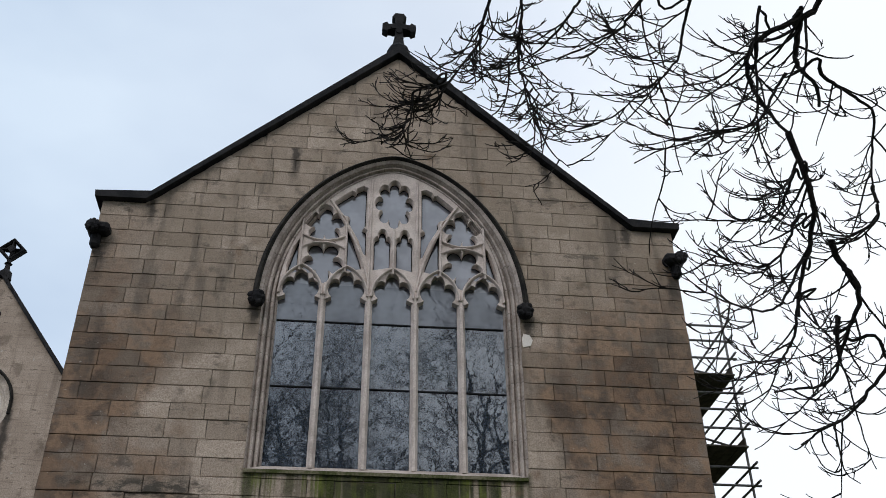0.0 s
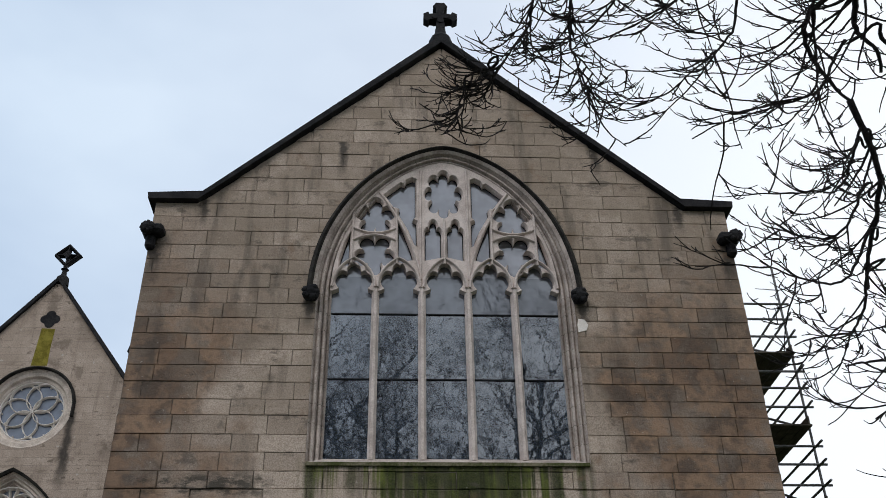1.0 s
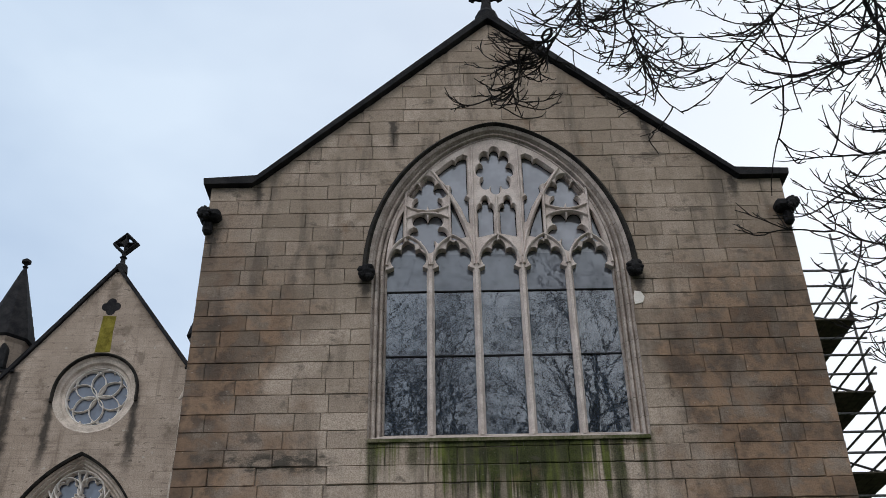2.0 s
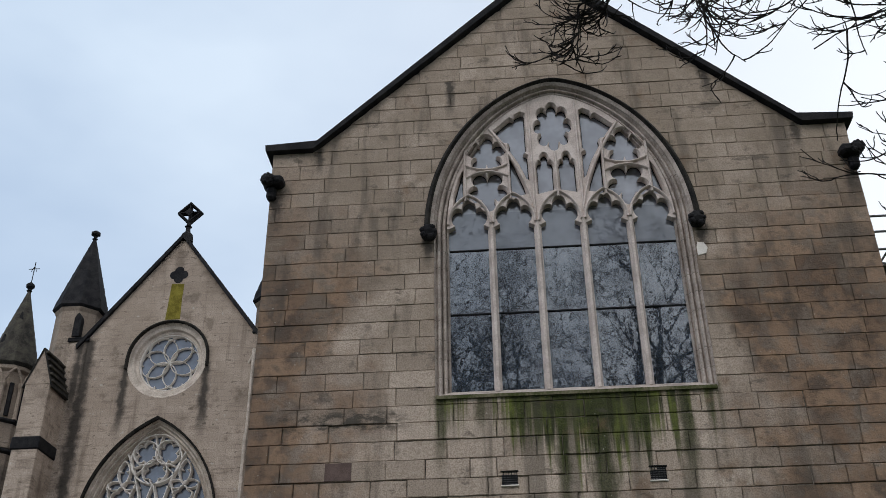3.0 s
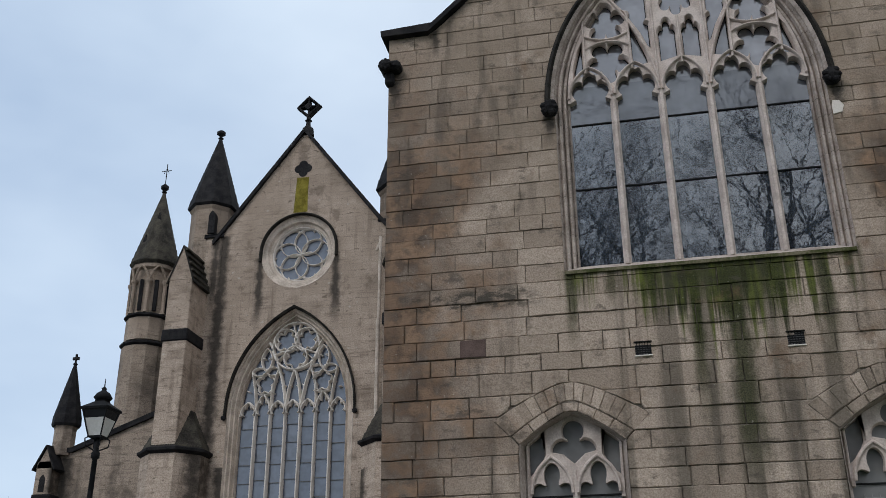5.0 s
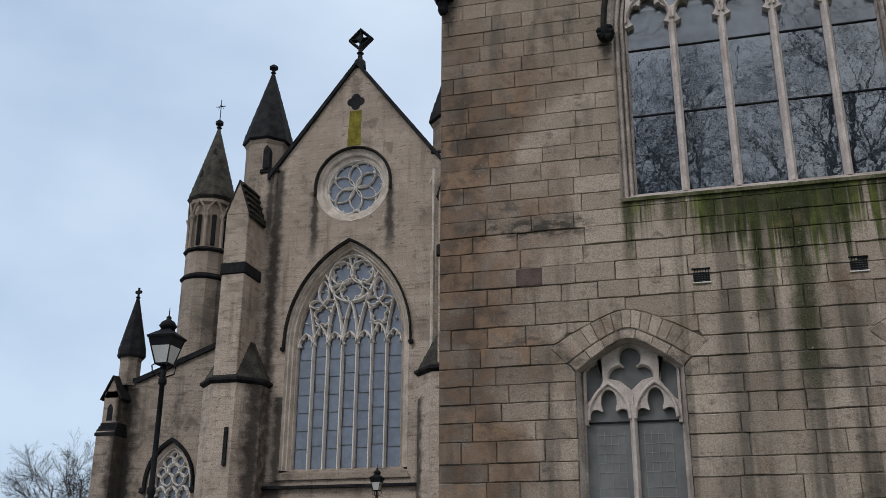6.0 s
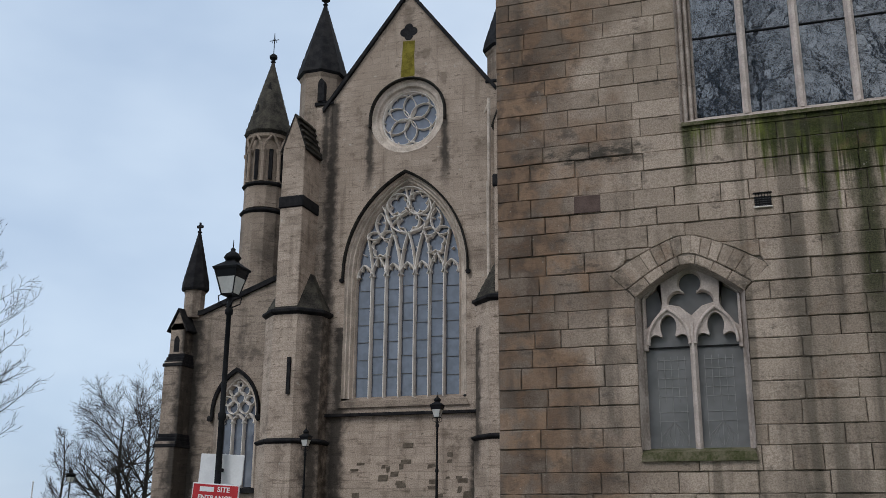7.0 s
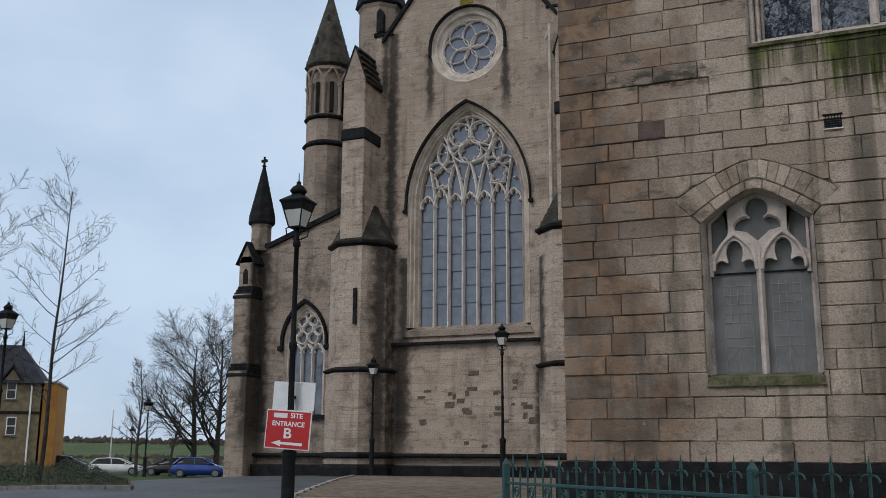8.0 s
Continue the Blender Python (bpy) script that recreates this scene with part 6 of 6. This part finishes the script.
for y in steps(22.0, 33.0, 0.9)[:-1]:
    x = -15.35 - 0.36 * (y - 24)
    kb.append(([(x + dx, y + dy, gz(x, y) + dz) for dx, dy, dz in ((0, 0, -.1), (.14, 0, -.1), (.14 - .32, .89, -.1), (-.32, .89, -.1), (0, 0, .09), (.14, 0, .09), (.14 - .32, .89, .09), (-.32, .89, .09))],
               [(0, 3, 2, 1), (4, 5, 6, 7), (0, 1, 5, 4), (1, 2, 6, 5), (2, 3, 7, 6), (3, 0, 4, 7)]))
tagged(obj("paving_kerb", join(*kb), M_KERBPALE), "pale kerb edging the brick paving", "kerb", "", "structure")

# ---- stone house beyond the hedge ----
hs = thing("house", "brown stone house with steep slate roof and a dormer gable", "house", "", "", (-61.0, 61.0, gz(-60, 61)), 38)
obj("wall", join(box(-15, 0.0, 0, 9, -1, 7.2), prism([(-2.9, 7.2), (-1.5, 7.2), (-2.2, 8.3)], -0.06, 3)), M_SANDWALL, hs, "brown rubble stone walls")
obj("roof", join(([(-15.3, -0.4, 7.15), (0.25, -0.4, 7.15), (0.25, 9.4, 7.15), (-15.3, 9.4, 7.15), (-15.3, 4.5, 10.6), (-2.2, 4.5, 10.6)], [(0, 1, 5, 4), (1, 2, 5), (2, 3, 4, 5), (3, 0, 4), (0, 3, 2, 1)]),
                 prism([(-3.15, 7.3), (-2.2, 8.65), (-1.25, 7.3), (-1.4, 7.3), (-2.2, 8.4), (-3.0, 7.3)][::-1], -0.25, 3.2)), M_SLATE, hs, "dark slate roof")
obj("finial", tube([(-2.2, 4.5, 10.5), (-2.2, 4.5, 11.7)], [0.14, 0.03], 6), M_SOOT_SHADE, hs)
obj("string_course", box(-15.05, 0.05, -0.08, 0.02, 4.75, 4.95), M_SOOT_SHADE, hs, "dark stone string course")
for x, z in ((-2.2, 5.9), (-2.0, 3.1), (-6.2, 2.5), (-6.2, 5.4), (-10, 2.5), (-10, 5.4)):
    w = obj("window", box(x - 0.36, x + 0.36, -0.03, 0.02, z, z + 1.4, 0.02), M_WHITE, hs, "white sash window")
    for a in (0.06, 0.73):
        obj("pane", box(x - 0.29, x + 0.29, -0.045, -0.032, z + a, z + a + 0.60), M_CARGLASS, w)
    obj("sill", box(x - 0.5, x + 0.5, -0.12, 0.0, z - 0.12, z - 0.01), M_KERB, w)
for x in (-0.7, -4.2):
    obj("downpipe", tube([(x, -0.1, 0), (x, -0.1, 7.0)], 0.07, 6), M_WHITE, hs)
ann = thing("annexe", "ochre clad flat-roofed block beside the stone house", "building", "", "", (-61.0, 61.2, gz(-60, 61)), 38)
obj("wall", box(0.02, 1.12, 0, 8, -1, 7.2), M_OCHRE, ann, "ochre cladding")
obj("roof", box(-0.05, 1.22, -0.1, 8.1, 7.2, 7.36), M_KERBPALE, ann, "pale parapet capping")

# ---- far hill woods ----
V, F = [], []
rnd = random.Random(21)
for i in range(2600):
    a = radians(rnd.uniform(100, 150))
    dd = rnd.choice((rnd.uniform(130, 300), rnd.uniform(1290, 1340), 760 + 25 * rnd.random() + 60 * math.sin(a * 9)))
    x, y = dd * math.cos(a), dd * math.sin(a)
    s = rnd.uniform(0.6, 1.5) if dd < 320 else (rnd.uniform(1.2, 2.4) if dd < 900 else rnd.uniform(2.5, 5.5))
    z = gz(x, y)
    for j in range(4):
        c = Vector((x + rnd.gauss(0, s * .5), y + rnd.gauss(0, s * .5), z + s * rnd.uniform(0.3, 1.2)))
        n = len(V)
        for q in range(5):
            t = 2 * math.pi * q / 5 + rnd.random()
            V.append((c.x + s * 0.6 * math.cos(t), c.y + s * 0.2 * math.sin(t), c.z + s * 0.6 * math.sin(t) * rnd.uniform(0.5, 1.1)))
        F.append(tuple(range(n, n + 5)))
tagged(obj("far_woods", (V, F), M_FARWOOD), "bare woods and hedgerows on the far hillside", "woods", "", "stuff")


# ---- stone blocks of the near wing ----
chip = random.Random(4)


def block(outline, front, back, wear=1.0):
    """One squared stone with worn edges; outline in x and z; wear rounds and roughens it."""
    ragged = []
    for (xa, za), (xb, zb) in zip(outline, outline[1:] + outline[:1]):
        l = math.hypot(xb - xa, zb - za)
        ragged.append((xa + chip.gauss(0, 0.0025 * wear), za + chip.gauss(0, 0.0025 * wear)))
        for k in range(1, int(l / 0.22)):
            t = k / int(l / 0.22)
            ragged.append((xa + (xb - xa) * t + chip.gauss(0, 0.003 * wear), za + (zb - za) * t + chip.gauss(0, 0.0035 * wear)))
    outline = ragged
    n = len(outline)
    cx, cz = sum(p[0] for p in outline) / n, sum(p[1] for p in outline) / n
    inner = []
    for x, z in outline:
        dx, dz = x - cx, z - cz
        inner.append((x - math.copysign(min(chip.uniform(0.004, 0.014) * wear, abs(dx) * 0.4), dx), z - math.copysign(min(chip.uniform(0.004, 0.012) * wear, abs(dz) * 0.4), dz)))
    V = [(x, front, z) for x, z in inner] + [(x, front + 0.008 + 0.006 * wear, z) for x, z in outline] + [(x, back, z) for x, z in outline]
    F = [tuple(range(n))]
    for k in (0, n):
        F += [(k + i, k + i + n, k + (i + 1) % n + n, k + (i + 1) % n) for i in range(n)]
    return V, F


def low_block_x(z):
    """Half the width left free for a low window and its voussoirs."""
    if z < 5.83:
        return 0.99
    if z < 6.30:
        return 0.995 + (z - 5.83) * 0.98
    return 1.462 * (max(0.0, 6.995 - z) / 0.69) ** 0.74


rnd = random.Random(17)
near_blocks, far_blocks = [], []
for lv, segs in courses(BEDS, [MAIN, *[(o[0], 0.99, 2.95, 5.8, 6.96) for o in LOWS]], gable_a):
    for left, right in segs:
        a, b = min(left), max(right)
        x = a - rnd.uniform(0.0, 0.3)
        while x < b:
            w = rnd.choice((0.48, 0.66, 0.8, 0.92, 1.02, 1.15, 1.3)) * rnd.uniform(0.92, 1.08)
            e = x + w
            if b - e < 0.28:
                e = b + 0.01
            low = lv[0] < 8.9
            p = strip(lv, [max(x, l) for l in left], [min(e, r) for r in right], rnd.uniform(0.0035, 0.0075) if low else rnd.uniform(0.0026, 0.0052))
            if p:
                s = block(p, YA - rnd.uniform(-0.006, 0.016) * (1.5 if low else 0.8), YA + 0.05, 1.35 if low else 0.8)
                (near_blocks if lv[0] < 8.75 and p[0][0] < 4.6 else far_blocks).append(s)
            x = e
rnd.shuffle(near_blocks)
for s in near_blocks[:300]:
    obj("block", s, M_BLOCK, wall_a)
rest = obj("stonework", join(*near_blocks[300:], *far_blocks), M_BLOCKS, wall_a, "brown coursed granite blocks")
tagged(rest, kind="stuff")

# two rings of voussoirs over each low window
def quad(a, b, c, d, gap):
    m = [(sum(p[0] for p in (a, b, c, d)) / 4), (sum(p[1] for p in (a, b, c, d)) / 4)]
    out = []
    for x, z in (a, b, c, d):
        l = math.hypot(x - m[0], z - m[1])
        out.append((x - (x - m[0]) / l * gap, z - (z - m[1]) / l * gap))
    return out


for o in LOWS:
    cx = o[0]
    ring_at = lambda u, off: (u * (0.98 + off * 0.88), 6.45 + off - (0.62 + off * 0.12) * abs(u) ** 1.35)
    for off0, off1, cuts in ((0.0, 0.17, 3), (0.178, 0.54, 7)):
        us = [-1 + 2 * (k + 0.0) / (2 * cuts + 1) for k in range(2 * cuts + 2)]
        for u0, u1 in zip(us, us[1:]):
            q = [ring_at(u0, off0), ring_at(u1, off0), ring_at(u1, off1), ring_at(u0, off1)]
            q = quad(*[(cx + x, z) for x, z in q], 0.006)
            s = block(q, YA - rnd.uniform(0.0, 0.012), YA + 0.05, 1.3)
            obj("voussoir", s, M_BLOCK, wall_a)

# odd stones: one dark replacement block and a pale broken scar
obj("block", block([(-4.89, 7.58), (-4.36, 7.58), (-4.36, 7.94), (-4.89, 7.94)], YA - 0.026, YA + 0.02), M_PURPLE, wall_a, "dark purple replacement block")
obj("scar", prism([(2.78, 12.12), (2.95, 12.16), (3.0, 12.3), (2.93, 12.42), (2.80, 12.44), (2.77, 12.3)], YA - 0.015, YA + 0.02), M_FARTRAC, wall_a, "pale broken scar in the stone")

# clay pavers before the transept
pav = tagged(obj("pavement", ([(-15.2 - 0.36 * (y - 24) + u * (8.7 + 0.36 * (y - 24)), y, gz(-15.2 - 0.36 * (y - 24) + u * (8.7 + 0.36 * (y - 24)), y) + 0.032) for y in steps(20, 33.4, 0.9) for u in (0, 0.1, 0.2, 0.3, 0.4, 0.5, 0.6, 0.8, 1)],
                           [(j * 9 + i, j * 9 + i + 1, j * 9 + i + 10, j * 9 + i + 9) for j in range(len(steps(20, 33.4, 0.9)) - 1) for i in range(8)]), M_MORTAR), "brick paving before the transept", "pavement", "", "structure")
me = bpy.data.meshes.new("paver")
v, f = box(-0.19, 0.19, -0.115, 0.115, -0.03, 0.03, 0.008)
me.from_pydata(v, [], f)
me.materials.append(M_SETT)
extra, count = [], 0
for j, y in enumerate(steps(22.0, 33.6, 0.245)):
    for i in range(34):
        x = -20.0 + i * 0.395 + (0.2 if j % 2 else 0)
        if x < -15.1 - 0.36 * (y - 24) or x > -6.8:
            continue
        z = gz(x, y) + 0.028 + rnd.uniform(0, 0.008)
        if 26.2 < y < 31.5 and -15.5 < x < -10.2 and count < 300:
            ob = new("paver", me)
            ob.parent = pav
            ob.matrix_basis = pose(x, y, z, rnd.uniform(-0.5, 0.5), rnd.uniform(-0.5, 0.5), rnd.uniform(-1, 1))
            count += 1
        else:
            extra.append(box(x - 0.19, x + 0.19, y - 0.115, y + 0.115, z - 0.03, z + 0.03))
tagged(obj("pavers", join(*extra), M_SETT, pav), kind="stuff")
